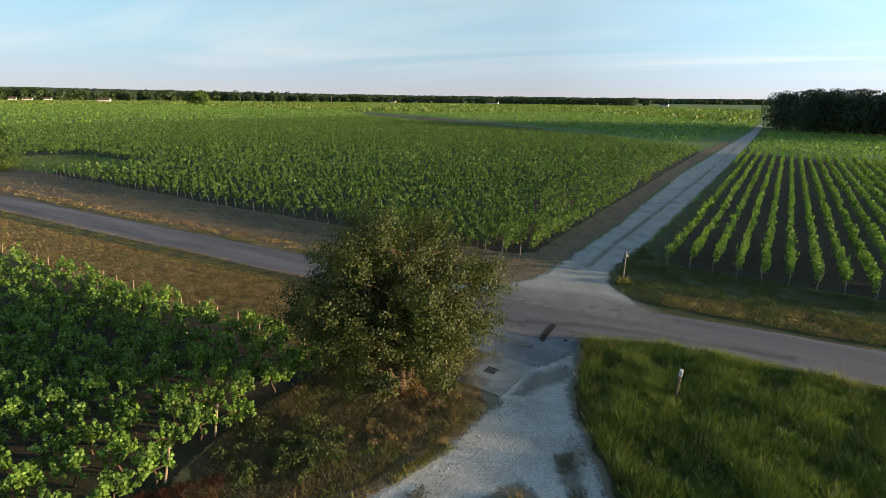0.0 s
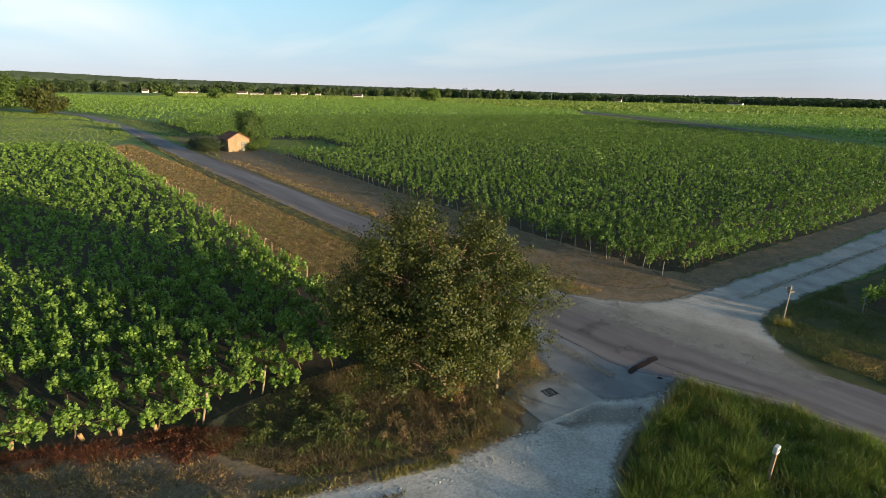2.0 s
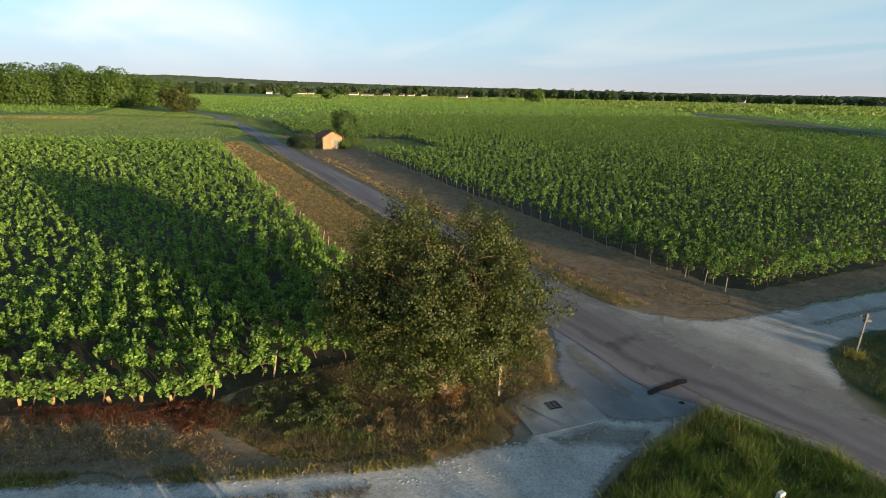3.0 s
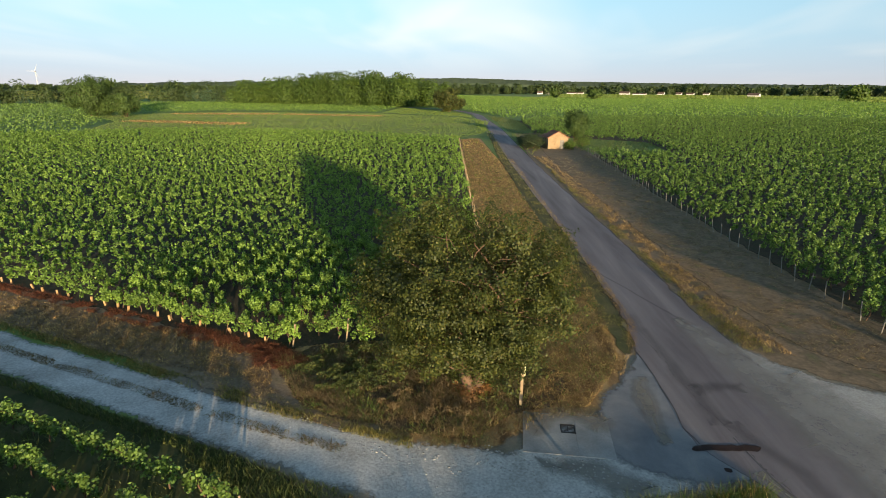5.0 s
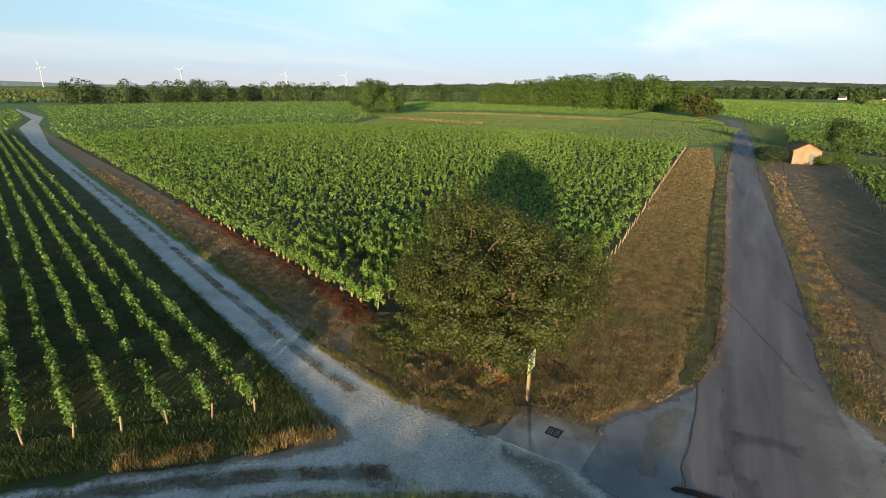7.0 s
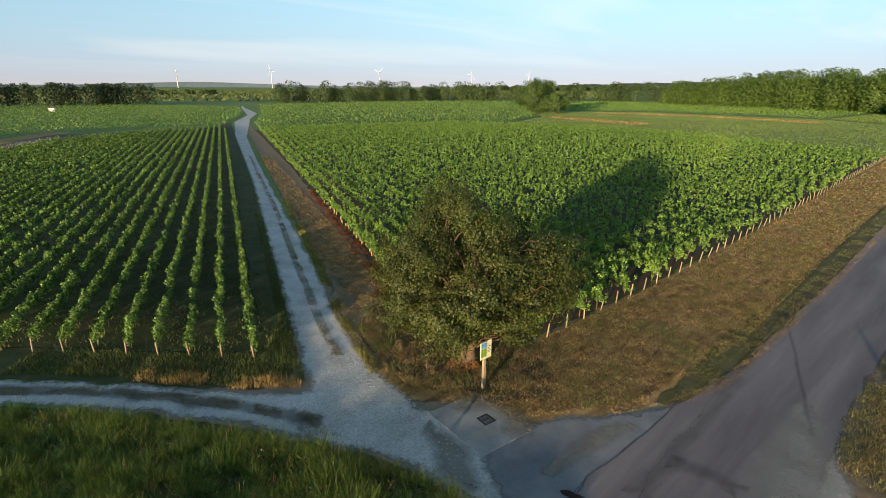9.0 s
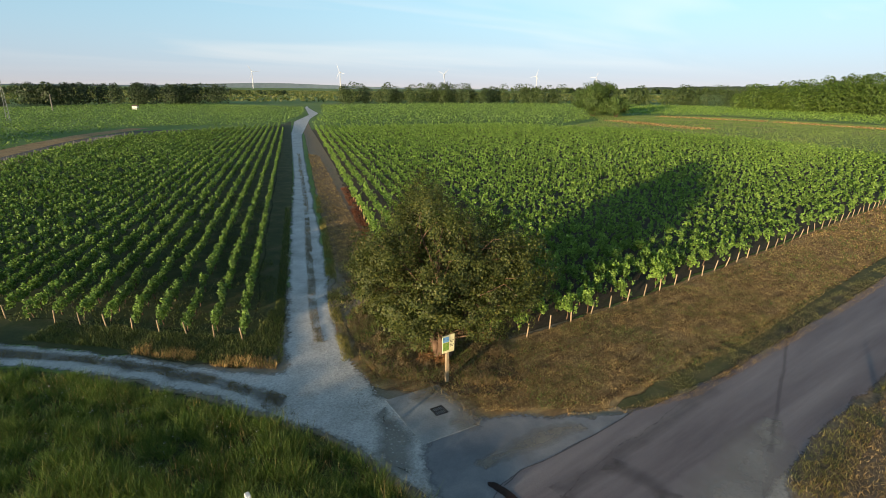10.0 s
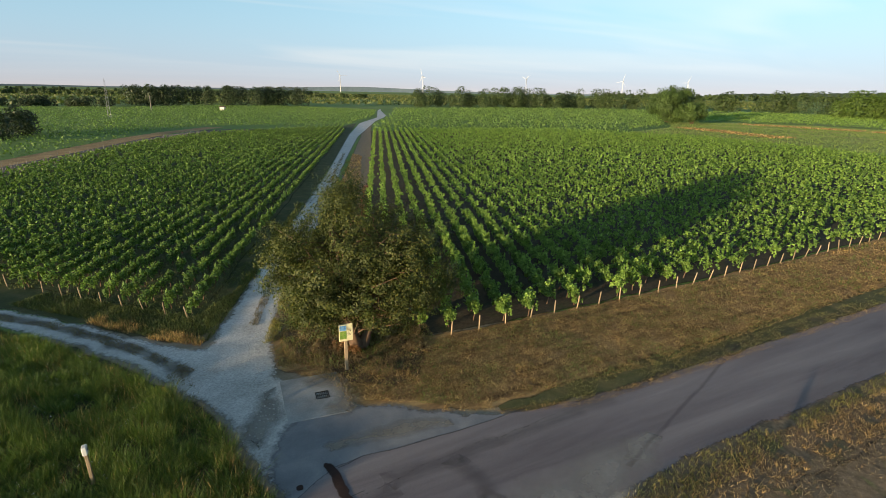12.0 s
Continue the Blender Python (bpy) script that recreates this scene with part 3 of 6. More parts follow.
sheet("verge_east", wavy([(7.9, 10.9), (9.1, 13.9), (17.5, 25.4), (55.2, 84.4), (117, 184), (120, 182), (66.5, 99), (13.6, 16.0), (24, 8.8), (50, -4.6), (48, -10), (32, -4.6), (16, 2.4), (9.0, 6.6)], 0.6, 0.18, 2),
      0.012, M_VERGE, "rough green and dry grass margin at the corner", "verge")
sheet("meadow", wavy([(4.6, 3.2), (8.3, 2.9), (11.4, 1.4), (15, -0.7), (31, -8.4), (89, -37), (90, -90), (24, -90), (14.5, -50), (9, -32), (4.9, -17.6), (3.6, -13), (3.05, -8.1), (2.95, -4.3), (3.25, -1.2), (4.1, 0.7)], 0.6, 0.15, 1),
      0.012, M_VERGE, "overgrown green meadow floor", "meadow")

TRACK_S = [(4.6, 3.6), (4.05, 0.6), (3.2, -1.2), (2.95, -4.3), (3.0, -8.1), (3.6, -13.05), (4.9, -17.6), (9, -32), (15, -52), (13.0, -52.6), (7.2, -32.6), (3.6, -19.7), (2.2, -14.8), (1.3, -9.6),
           (0.5, -7.0), (-0.1, -7.2), (-0.6, -7.8), (-4.8, -11.2), (-37.7, -37.9), (-94.7, -85.5), (-131, -114.4), (-169, -138), (-232, -190), (-250, -203), (-249, -201), (-233, -188), (-182, -142.5), (-146.6, -119.5), (-89.5, -77.7), (-50.7, -46),
           (-11.4, -13.3), (-5.7, -8.8), (-1.7, -4.95), (-0.6, -3.1), (0.3, -2.2), (-0.6, -0.6), (-0.1, 1.6), (-1.6, 4.7), (-2.3, 6.2), (-2.0, 7.2)]
sheet("track_south", wavy(TRACK_S, 0.4, 0.1, 2), 0.022, M_GRAVEL, "pale limestone gravel farm track, worn into ruts", "track", rim=0.8)
TRACK_N = [(-3.4, 11.3), (-2.6, 9.0), (8.3, 5.8), (9.4, 8.4), (8.4, 11.1), (9.6, 14), (17.45, 25.5), (55.2, 84.5), (117.7, 184.5), (157, 249), (154, 250), (113, 183.7), (83.8, 138.5), (35, 63),
           (14, 27.5), (6.9, 16.5), (3.66, 11.8), (0.5, 11.0)]
sheet("track_north", wavy(TRACK_N, 0.4, 0.1, 2), 0.022, M_GRAVEL_DULL, "pale gravel farm track running between vineyards", "track", rim=0.8)
sheet("asphalt_apron", wavy([(1.5, -0.1), (-0.2, 1.1), (-1.2, 2.6), (-2.0, 4.8), (-2.8, 6.8), (5.2, 4.6), (4.4, 2.0), (3.6, 1.1), (2.8, 0.5)], 0.3, 0.12, 1), 0.030, M_PATCH, "bluish grey asphalt patch at the track mouth", "road", rim=0.9)
sheet("gravel_dust", wavy([(-5.4, 11.6), (-3.2, 9.3), (0.4, 7.8), (4.0, 6.1), (7.6, 4.6), (10.2, 4.4), (11.0, 5.8), (9.2, 9.0), (5.0, 10.6), (0.0, 11.4)], 0.4, 0.15, 2), 0.0385, M_DUST, "pale gravel and dust spread over the asphalt edge", "dust", rim=1.15)
sheet("track_dirt", wavy([(0.5, -2.2), (1.2, -0.9), (2.0, 0.2), (3.9, 1.0), (3.4, -1.0), (2.4, -1.3), (1.5, -2.0)], 0.4, 0.15, 2), 0.0262, M_DIRT_THIN, "brown dirt trodden into the gravel", "dirt", rim=1.0)
sheet("road_dust", wavy([(-1.5, 4.6), (-0.6, 3.4), (0.9, 2.6), (2.2, 1.9), (2.4, 2.5), (1.2, 3.5), (0.0, 4.3), (-1.2, 5.2)], 0.3, 0.12, 2), 0.0385, M_DIRT_THIN, "pale dirt washed over the asphalt", "dust", rim=0.8)


# ================= vines =================
def plants(poly, direction, normal, first, spacing, gap=1.1, seed=1, miss=0.04):
    """Places of the vines of a block: rows at first + k * spacing across, a plant every gap along, inside the outline."""
    rng = np.random.default_rng(seed)
    p = np.array(poly, float)
    a, c = p @ direction, p @ normal
    ks = np.arange(math.ceil((c.min() - first) / spacing), math.floor((c.max() - first) / spacing) + 1)
    along = np.arange(a.min(), a.max(), gap)
    kk, aa = np.meshgrid(ks, along, indexing="ij")
    off = rng.uniform(0, gap, len(ks))[:, None]
    aa = aa + off + rng.normal(0, 0.09, aa.shape)
    cc = first + kk * spacing + rng.normal(0, 0.04, aa.shape)
    pts = aa.ravel()[:, None] * direction + cc.ravel()[:, None] * normal
    keep = inside(poly, pts) & (rng.random(len(pts)) > miss)
    return pts[keep]


def vine_leaves(pts, direction, clumps, per, size, height=1.5, wide=0.17, long=0.5, low=0.4, rng=RNG):
    """Leaf quads of the vines at the places pts: bunches of leaves along the cordon, the upper ones drawn out into shoots."""
    n = len(pts)
    nrm = np.array([-direction[1], direction[0]])
    h = height * rng.uniform(0.84, 1.1, n)
    i = np.repeat(np.arange(n), clumps)
    m = len(i)
    a0 = rng.uniform(-1, 1, m)
    top = h[i] * (1.0 - 0.24 * a0 ** 2) * rng.uniform(0.85, 1.08, m)
    rise = rng.beta(1.7, 0.9, m)
    r = rng.uniform(0.09, 0.17, m) * (1 + size)
    zc = low + np.maximum(top - low - r * 0.6, 0.1) * rise
    s0 = rng.normal(0, 1, m) * wide * (0.7 + 0.5 * rise)
    shoot = (rng.random(m) < 0.35) & (rise > 0.55)
    flat, tall = np.where(shoot, 0.5, 0.85) * r, np.where(shoot, 1.9, 1.0) * r
    j = np.repeat(np.arange(m), per)
    v = unit(rng.normal(size=(len(j), 3))) * (rng.random(len(j)) ** 0.45)[:, None]
    al, si = a0[j] * long + v[:, 0] * flat[j], s0[j] + v[:, 1] * flat[j]
    z = zc[j] + v[:, 2] * tall[j]
    c = np.column_stack([pts[i][j] + al[:, None] * direction + si[:, None] * nrm, np.maximum(z, 0.15)])
    out = np.column_stack([v[:, :1] * direction + v[:, 1:2] * nrm, v[:, 2] * 0.8 + 0.15]) * 1.8
    return leaf_quads(c, size * rng.uniform(0.7, 1.25, len(j)), 0.6, out)


def wood_paths(kind, rng):
    """The crooked stock of a vine and its two arms along the wire."""
    k = np.linspace(0, 1, 5)
    stock = np.column_stack([0.05 * np.sin(k * 5 + kind), 0.04 * np.sin(k * 4 + 2 * kind), 0.62 * k - 0.03, 0.034 - 0.012 * k])
    arms = [np.column_stack([sgn * 0.42 * k, 0.02 * np.sin(k * 6), 0.57 + 0.05 * np.sin(k * 3), 0.02 - 0.012 * k]) for sgn in (-1, 1)]
    return [stock, *arms]


BLOCKS = {
    "west": (BLOCK_W, U, UN, 1.18, 1.44, 1.2, dict(height=1.40, wide=0.155, long=0.50, low=0.26), M_VINE),
    "south": (BLOCK_B, U, UN, -7.4, 1.29, 1.05, dict(height=1.0, wide=0.065, long=0.52, low=0.24), M_VINE_SHADED),
    "north": (BLOCK_C, E, EN, -6.0, 1.45, 1.2, dict(height=1.6, wide=0.16, long=0.40, low=0.32), M_VINE_SHADED),
    "east": (BLOCK_E, E, EN, 3.5, 1.46, 1.05, dict(height=1.4, wide=0.10, long=0.48, low=0.40), M_VINE),
}
NEAR = {"west": 150, "south": 60, "north": 55, "east": 35}     # vines nearest the crossing, each a thing of its own
TIERS = [(0, 31, 20, 13, 0.122), (31, 66, 9, 9, 0.195), (66, 150, 6, 5, 0.28), (150, 1e9, 3, 4, 0.38)]
for place, (poly, d, nrm, first, spacing, gap, form, leaf_mat) in BLOCKS.items():
    pts = plants(poly, d, nrm, first, spacing, gap, seed=len(place))
    far = np.hypot(pts[:, 0] - 2, pts[:, 1])
    order = np.argsort(far)
    pts, far = pts[order], far[order]
    k = NEAR[place]
    # a few grown vines, copied with a turn along the row
    turn = math.degrees(math.atan2(d[1], d[0]))
    grown = []
    for v in range(6):
        vine = new("grapevine")
        wood = part("stock", raw_mesh("stock", *tube_arrays(wood_paths(v, RNG), 5), M_BARK), M_BARK, vine)
        q = vine_leaves(np.zeros((1, 2)), np.array([1.0, 0.0]), 30, 22 if place == "west" else 12, 0.108, **form)
        part("foliage", quads_mesh("foliage", q, leaf_mat), leaf_mat, vine)
        tagged(vine, "leafy green grapevine trained upright in its row", "grapevine", "vines near the crossing")
        grown.append(vine)
    for i in range(k):
        m = pose(pts[i][0], pts[i][1], 0.006, 0, 0, turn + (180 if i % 2 else 0) + RNG.normal(0, 5))
        if i < 6:
            grown[i].matrix_basis = m
        else:
            copy_thing(grown[int(RNG.integers(6))], m)
    pts, far = pts[k:], far[k:]
    q, t = [np.zeros((0, 3))], [np.zeros((0, 3))]
    for lo, hi, sh, per, size in TIERS:
        mine = (far >= lo) & (far < hi)
        if mine.any():
            leaves = vine_leaves(pts[mine], d, sh, per, size, **(form if lo < 31 else {**form, "wide": form["wide"] * 0.85, "long": form["long"] * 0.75, "low": 0.18}))
            if lo < 31:
                q.append(leaves)
            else:
                t.append(half_leaves(leaves))
    ob = part("vine_rows", mixed_mesh("vine_rows", np.concatenate(q), np.concatenate(t), leaf_mat))
    tagged(ob, "rows of leafy green grapevines in full summer growth", "vineyard", "vineyard blocks", "stuff")


# ================= the tree at the crossing =================
def blob_points(n, centre, radii, rng, lump=0.35, seed=0.0, shell=0.55):
    """Places inside a lumpy ball, thicker towards its skin."""
    d = unit(rng.normal(size=(n, 3)))
    r = rng.random(n) ** shell
    k = np.array([1 + lump * noise.noise(Vector(v) * 2.2 + Vector((seed, seed * 2, 3))) for v in d])
    return np.array(centre) + d * (r * k)[:, None] * np.array(radii)


def tree(name, x, y, height, radii, centre_z, twigs, leaves, leaf, spread, mat, label, category="tree", seed=3, stems=3, group="", trunk_r=0.22, low=0.6, lobes=46, bare=None, spray=0.0):
    rng = np.random.default_rng(seed)
    thing = new(name)
    thing.location = (x, y, 0)
    big = blob_points(lobes, (0, 0, centre_z), np.array(radii) * 0.86, rng, 0.25, seed * 1.7, 0.28)
    mine = rng.integers(lobes, size=twigs)
    tw = big[mine] + np.clip(rng.normal(0, 0.12, (twigs, 3)), -0.2, 0.2) * np.array(radii)
    mine, tw = mine[tw[:, 2] > low], tw[tw[:, 2] > low]
    paths = []
    for s in range(stems):
        a = 2 * math.pi * s / stems + rng.uniform(0, 1)
        lean = 0.12 if stems > 1 else 0.02
        top = np.array([math.cos(a), math.sin(a), 0]) * radii[0] * (0.35 if stems > 1 else 0.05) + np.array([0, 0, centre_z * 1.15])
        base = np.array([math.cos(a), math.sin(a), 0]) * trunk_r * (0.9 if stems > 1 else 0)
        ts = np.linspace(0, 1, 7)[:, None]
        p = base + (top - base) * ts + np.array([math.cos(a), math.sin(a), 0]) * lean * np.sin(ts * 3.1)
        p[:, :2] += rng.normal(0, trunk_r * 0.2, (7, 2)) * ts
        paths.append(np.column_stack([p, trunk_r * (1.15 - 0.85 * ts[:, 0]) * (1 + 0.5 * (ts[:, 0] == 0))]))
    trunk = part("trunk", raw_mesh("trunk", *tube_arrays(paths, 8), M_BARK), M_BARK, thing)
    limbs = []
    pick = tw[rng.permutation(len(tw))[: max(20, min(twigs // 4, 260))]]
    for e in pick:
        stem = paths[rng.integers(len(paths))]
        k = int(np.clip(np.argmin(np.abs(stem[:, 2] - e[2] * 0.55)), 1, 5))
        a = stem[k, :3]
        ts = np.linspace(0, 1, 6)[:, None]
        p = a + (e - a) * ts * 0.88
        p[:, 2] += np.sin(ts[:, 0] * 3.14) * 0.12 * np.linalg.norm(e - a)
        p[1:-1] += rng.normal(0, 0.06, (4, 3)) * np.linalg.norm(e - a) * 0.5
        limbs.append(np.column_stack([p, trunk_r * (0.32 - 0.27 * ts[:, 0])]))
    part("branchwork", raw_mesh("branchwork", *tube_arrays(limbs, 5), M_BARK), M_BARK, thing)
    idx = np.repeat(np.arange(len(tw)), leaves)
    c = tw[idx] + np.clip(rng.normal(0, spread, (len(idx), 3)), -1.6 * spread, 1.6 * spread) * np.array([1, 1, 0.75])
    if spray:          # leaves strung along arching twigs that point outwards and up
        way = unit(unit(tw - np.array([0, 0, centre_z * 0.55])) + np.array([0, 0, 0.35]) + rng.normal(0, 0.45, tw.shape))
        run = rng.uniform(-0.6, 0.5, len(idx))
        c += way[idx] * (run * spray * rng.uniform(0.6, 1.3, len(tw))[idx])[:, None]
        c[:, 2] -= 0.35 * spray * np.maximum(run, 0) ** 2
    c[:, 2] = np.maximum(c[:, 2], low * 0.7)
    if bare:           # a gap that is kept cut back, from a point outwards
        v = c[:, :2] - np.array(bare[:2])
        s, o = v @ np.array(bare[2:]), v @ np.array([-bare[3], bare[2]])
        keep = ~((np.abs(o) < 0.75) & (s > -0.3) & (c[:, 2] < 2.35 + 0.5 * np.maximum(s, 0)))
        c, idx = c[keep], idx[keep]
    out = unit(c - big[mine][idx]) * 1.7 + unit(c - np.array([0, 0, centre_z * 0.8])) * 0.8
    part("crown", quads_mesh("crown", leaf_quads(c, leaf * rng.uniform(0.7, 1.3, len(c)), 0.3, out), mat), mat, thing)
    return tagged(thing, label, category, group)


tree("tree", -3.75, -1.58, 7.6, (4.45, 4.45, 3.55), 4.2, 2700, 50, 0.074, 0.13, M_TREE, "dense dark green broadleaf tree with several stems beside the track", seed=5, stems=4, low=1.0, lobes=84, trunk_r=0.17, bare=(1.85, 0.98, 0.80, 0.60), spray=0.5)


# ================= far woods and hedges =================
def woods(name, line, depth, height, mat, label, spacing=7.0, clumps=26, clump=1.5, seed=1, ragged=0.35, category="wood", arch=0.0):
    """A belt of trees along a line: crowns of many leaf clumps over short trunks, as one stand."""
    rng = np.random.default_rng(seed)
    line = np.array(line, float)
    seg = np.linalg.norm(np.diff(line, axis=0), axis=1)
    total = seg.sum()
    n = max(3, int(total * max(1, abs(depth) / spacing) / spacing))
    s = rng.uniform(0, total, n)
    cum = np.concatenate([[0], np.cumsum(seg)])
    x, y = np.interp(s, cum, line[:, 0]), np.interp(s, cum, line[:, 1])
    k = np.clip(np.searchsorted(cum, s) - 1, 0, len(seg) - 1)
    d = np.diff(line, axis=0)[k] / seg[k][:, None]
    o = rng.random(n) * depth
    x, y = x - d[:, 1] * o, y + d[:, 0] * o
    h = height * rng.uniform(1 - ragged, 1 + ragged * 0.5, n) * (1 - arch + arch * np.sin(np.pi * s / total))
    r = np.minimum(h * 0.42, spacing * 0.85) * rng.uniform(0.8, 1.2, n)
    idx = np.repeat(np.arange(n), clumps)
    zz, aa = rng.random(len(idx)) ** 0.8, rng.uniform(0, 2 * math.pi, len(idx))
    rr = np.sqrt(np.maximum(1 - ((zz - 0.42) / 0.6) ** 2, 0.02)) * rng.random(len(idx)) ** 0.3
    v = np.column_stack([np.cos(aa) * rr, np.sin(aa) * rr, (zz - 0.4) * 1.3])
    c = np.column_stack([x[idx] + v[:, 0] * r[idx], y[idx] + v[:, 1] * r[idx], h[idx] * (0.02 + 0.97 * zz)])
    q = leaf_quads(c, clump * rng.uniform(0.6, 1.3, len(c)), 0.4, unit(v) * 2.2)
    ob = part(name, tris_mesh(name, half_leaves(q), mat))
    return tagged(ob, label, category, "", "stuff")


woods("wood_northwest", [(-292, 158), (-290, 118), (-312, 92), (-350, 55), (-372, 30)], -70, 20, M_WOODS, "sunlit broadleaf wood beyond the vineyard", 7, 420, 0.95, 2, 0.3, arch=0.3)
woods("wood_west", [(-425, 70), (-440, -18), (-405, -120), (-350, -175), (-306, -225)], -30, 13.5, M_FARWOOD, "belt of broadleaf trees along the vineyard's far side", 9, 300, 1.1, 3, 0.42)
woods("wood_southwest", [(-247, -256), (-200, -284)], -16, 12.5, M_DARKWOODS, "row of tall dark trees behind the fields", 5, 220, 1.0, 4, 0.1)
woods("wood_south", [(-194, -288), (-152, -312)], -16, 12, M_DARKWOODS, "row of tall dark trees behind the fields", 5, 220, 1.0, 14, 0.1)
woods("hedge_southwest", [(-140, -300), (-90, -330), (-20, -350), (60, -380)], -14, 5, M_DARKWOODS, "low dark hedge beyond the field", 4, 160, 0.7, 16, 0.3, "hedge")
woods("hedge_far", [(-560, -480), (-420, -640), (-200, -780), (60, -820)], -30, 6, M_FARWOOD, "line of far trees in the plain", 10, 120, 1.6, 17, 0.4, "hedge")
woods("hedge_far", [(-900, -900), (-500, -1150), (0, -1250)], -60, 7, M_FARWOOD, "line of far trees in the plain", 16, 80, 2.6, 18, 0.4, "hedge")
# the east wood's shaded side is given by the dark leaf colour
woods("wood_east", [(196, 113), (156, 153), (130, 181), (146, 229)], -32, 15.5, M_DARKWOODS, "wood beside the gravel track, its shade put into dark leaves", 6.0, 700, 0.68, 5, 0.13)
woods("thicket_south", [(-24, -118), (-46, -131)], 8, 6.5, M_DARKWOODS, "dark rounded thicket at the field's edge", 4, 240, 0.6, 15, 0.3, "thicket")
woods("wood_horizon", [(420, 1100), (-60, 1180), (-330, 1160)], -60, 14.5, M_FARWOOD, "low wooded skyline in the distance", 12, 90, 3.0, 6, 0.35)
woods("wood_horizon", [(-300, 1165), (-520, 1120), (-900, 800), (-1050, 500)], -70, 19, M_FARWOOD, "uneven wooded skyline behind the village", 15, 120, 3.6, 66, 0.45)
woods("wood_horizon", [(-860, 560), (-900, 420), (-880, 330)], -50, 17, M_FARWOOD, "dark trees beyond the road's bend", 13, 110, 2.4, 67, 0.45)
woods("wood_skyline", [(1200, 1700), (400, 2100), (-600, 2000), (-1500, 1500), (-1900, 700), (-1900, -600)], -300, 15, M_FARWOOD, "long wooded ridge on the horizon", 34, 40, 8.0, 7)

# ================= far fields =================
sheet("fallow_field", wavy([(-97, 50), (-109, 38.5), (-131, 21.5), (-149, -6), (-151, -30), (-199, -24), (-250, -36), (-262, 20), (-222, 78), (-180, 98), (-150, 90)], 3, 0.5, 1, reach=300), 0.01, M_FALLOW, "pale green fallow grass beyond the vines", "field")
for k, line in enumerate([[(-226, -16), (-222, 10), (-214, 28)], [(-244, -18), (-240, 16), (-224, 44), (-205, 62)], [(-254, -12), (-254, 14), (-244, 36)], [(-196, 8), (-192, 22), (-184, 36)]]):
    sheet("straw_strip_%d" % (k + 1), strip(line, 1.8 - 0.3 * k, 1.6, 3, 0.5), 0.02, M_STRAW, "strip of bare cut straw in the fallow", "field")
sheet("wheat_field_1", [(-190, 900), (60, 760), (300, 900), (120, 1040)], 0.02, M_STRAW, "ripe straw-coloured wheat field far off", "field")
sheet("wheat_field_2", [(-760, 760), (-640, 860), (-560, 830), (-680, 720)], 0.02, M_STRAW, "ripe straw-coloured wheat field far off", "field")
sheet("weed_strip_north", wavy([(-70, 402), (0, 285), (43, 184), (61, 114), (58, 122), (43, 152), (12, 207), (-46, 303)], 3, 0.6, 1, reach=500), 0.012, M_WEEDSTRIP, "grey-brown strip of dead weeds between vineyards", "field")
sheet("brown_strip_south", strip([(12, -66), (-5, -73.5), (-18, -82.5), (-48, -107.5), (-64, -119), (-84, -128)], 2.6, 2.6, 2, 0.4), 0.012, M_STUBBLE, "brown bare strip along the vineyard", "field")
sheet("weed_strip_south", wavy([(10, -60.5), (-13.5, -69), (-46, -96), (-69, -107), (-96, -110), (-76, -122), (-48, -105.5), (-18, -80.5), (-5, -72), (11, -64.5)], 2, 0.4, 1, reach=200), 0.011, M_WEEDSTRIP, "grey strip of stakes and dead weeds", "field")


def far_rows(name, poly, direction, normal, spacing, gap, size, height, label, seed, mat=M_VINE):
    pts = plants(poly, direction, normal, 0.0, spacing, gap, seed)
    idx = np.repeat(np.arange(len(pts)), 3)
    c = np.column_stack([pts[idx] + RNG.normal(0, 0.4, (len(idx), 2)), RNG.uniform(0.15, 1.0, len(idx)) * height])
    ob = part(name, tris_mesh(name, half_leaves(leaf_quads(c, size * RNG.uniform(0.8, 1.4, len(c)), 0.6)), mat))
    tagged(ob, label, "vineyard", "distant vineyards", "stuff")


far_rows("vine_field", [(-110, -90), (-151, -52), (-153, -32), (-200, -26), (-252, -38), (-424, -28), (-395, -115), (-342, -165), (-255, -196), (-182, -140), (-147, -117)], U, UN, 1.87, 1.87, 0.52, 1.4, "distant green vineyard beyond the track", 31, M_VINE_SHADED)
far_rows("vine_field", [(-255, -36), (-268, 22), (-228, 80), (-290, 118), (-315, 90), (-420, 70), (-430, -20)], U, UN, 1.87, 1.87, 0.52, 1.4, "distant green vineyard before the wood", 32)
far_rows("vine_field", [(-118, -107), (-170, -141), (-231, -191), (-235, -262), (-190, -300), (-70, -170), (-30, -110), (-82, -133)], U, UN, 1.5, 1.5, 0.38, 0.9, "distant green vineyard beyond the track", 33, M_VINE_SHADED)
far_rows("vine_field", [(-190, -298), (-70, -172), (-28, -109), (-62, -121), (-16, -85), (8, -72), (30, -78), (60, -180), (10, -340), (-90, -320), (-140, -290)], U, UN, 1.45, 1.45, 0.34, 0.8, "distant green vineyard beyond the brown strip", 37, M_VINE_SHADED)
far_rows("vine_field", [(-165, 110), (-330, 205), (-520, 420), (-330, 640), (-72, 404), (-46, 303), (-160, 152)], E, EN, 2.46, 2.46, 0.66, 1.5, "distant green vineyard towards the village", 34)
far_rows("vine_field", [(-170, 113), (-245, 134), (-290, 165), (-365, 165), (-600, 260), (-800, 420), (-520, 420), (-330, 205)], E, EN, 2.46, 2.2, 0.7, 1.5, "distant green vineyard beyond the road's bend", 38)
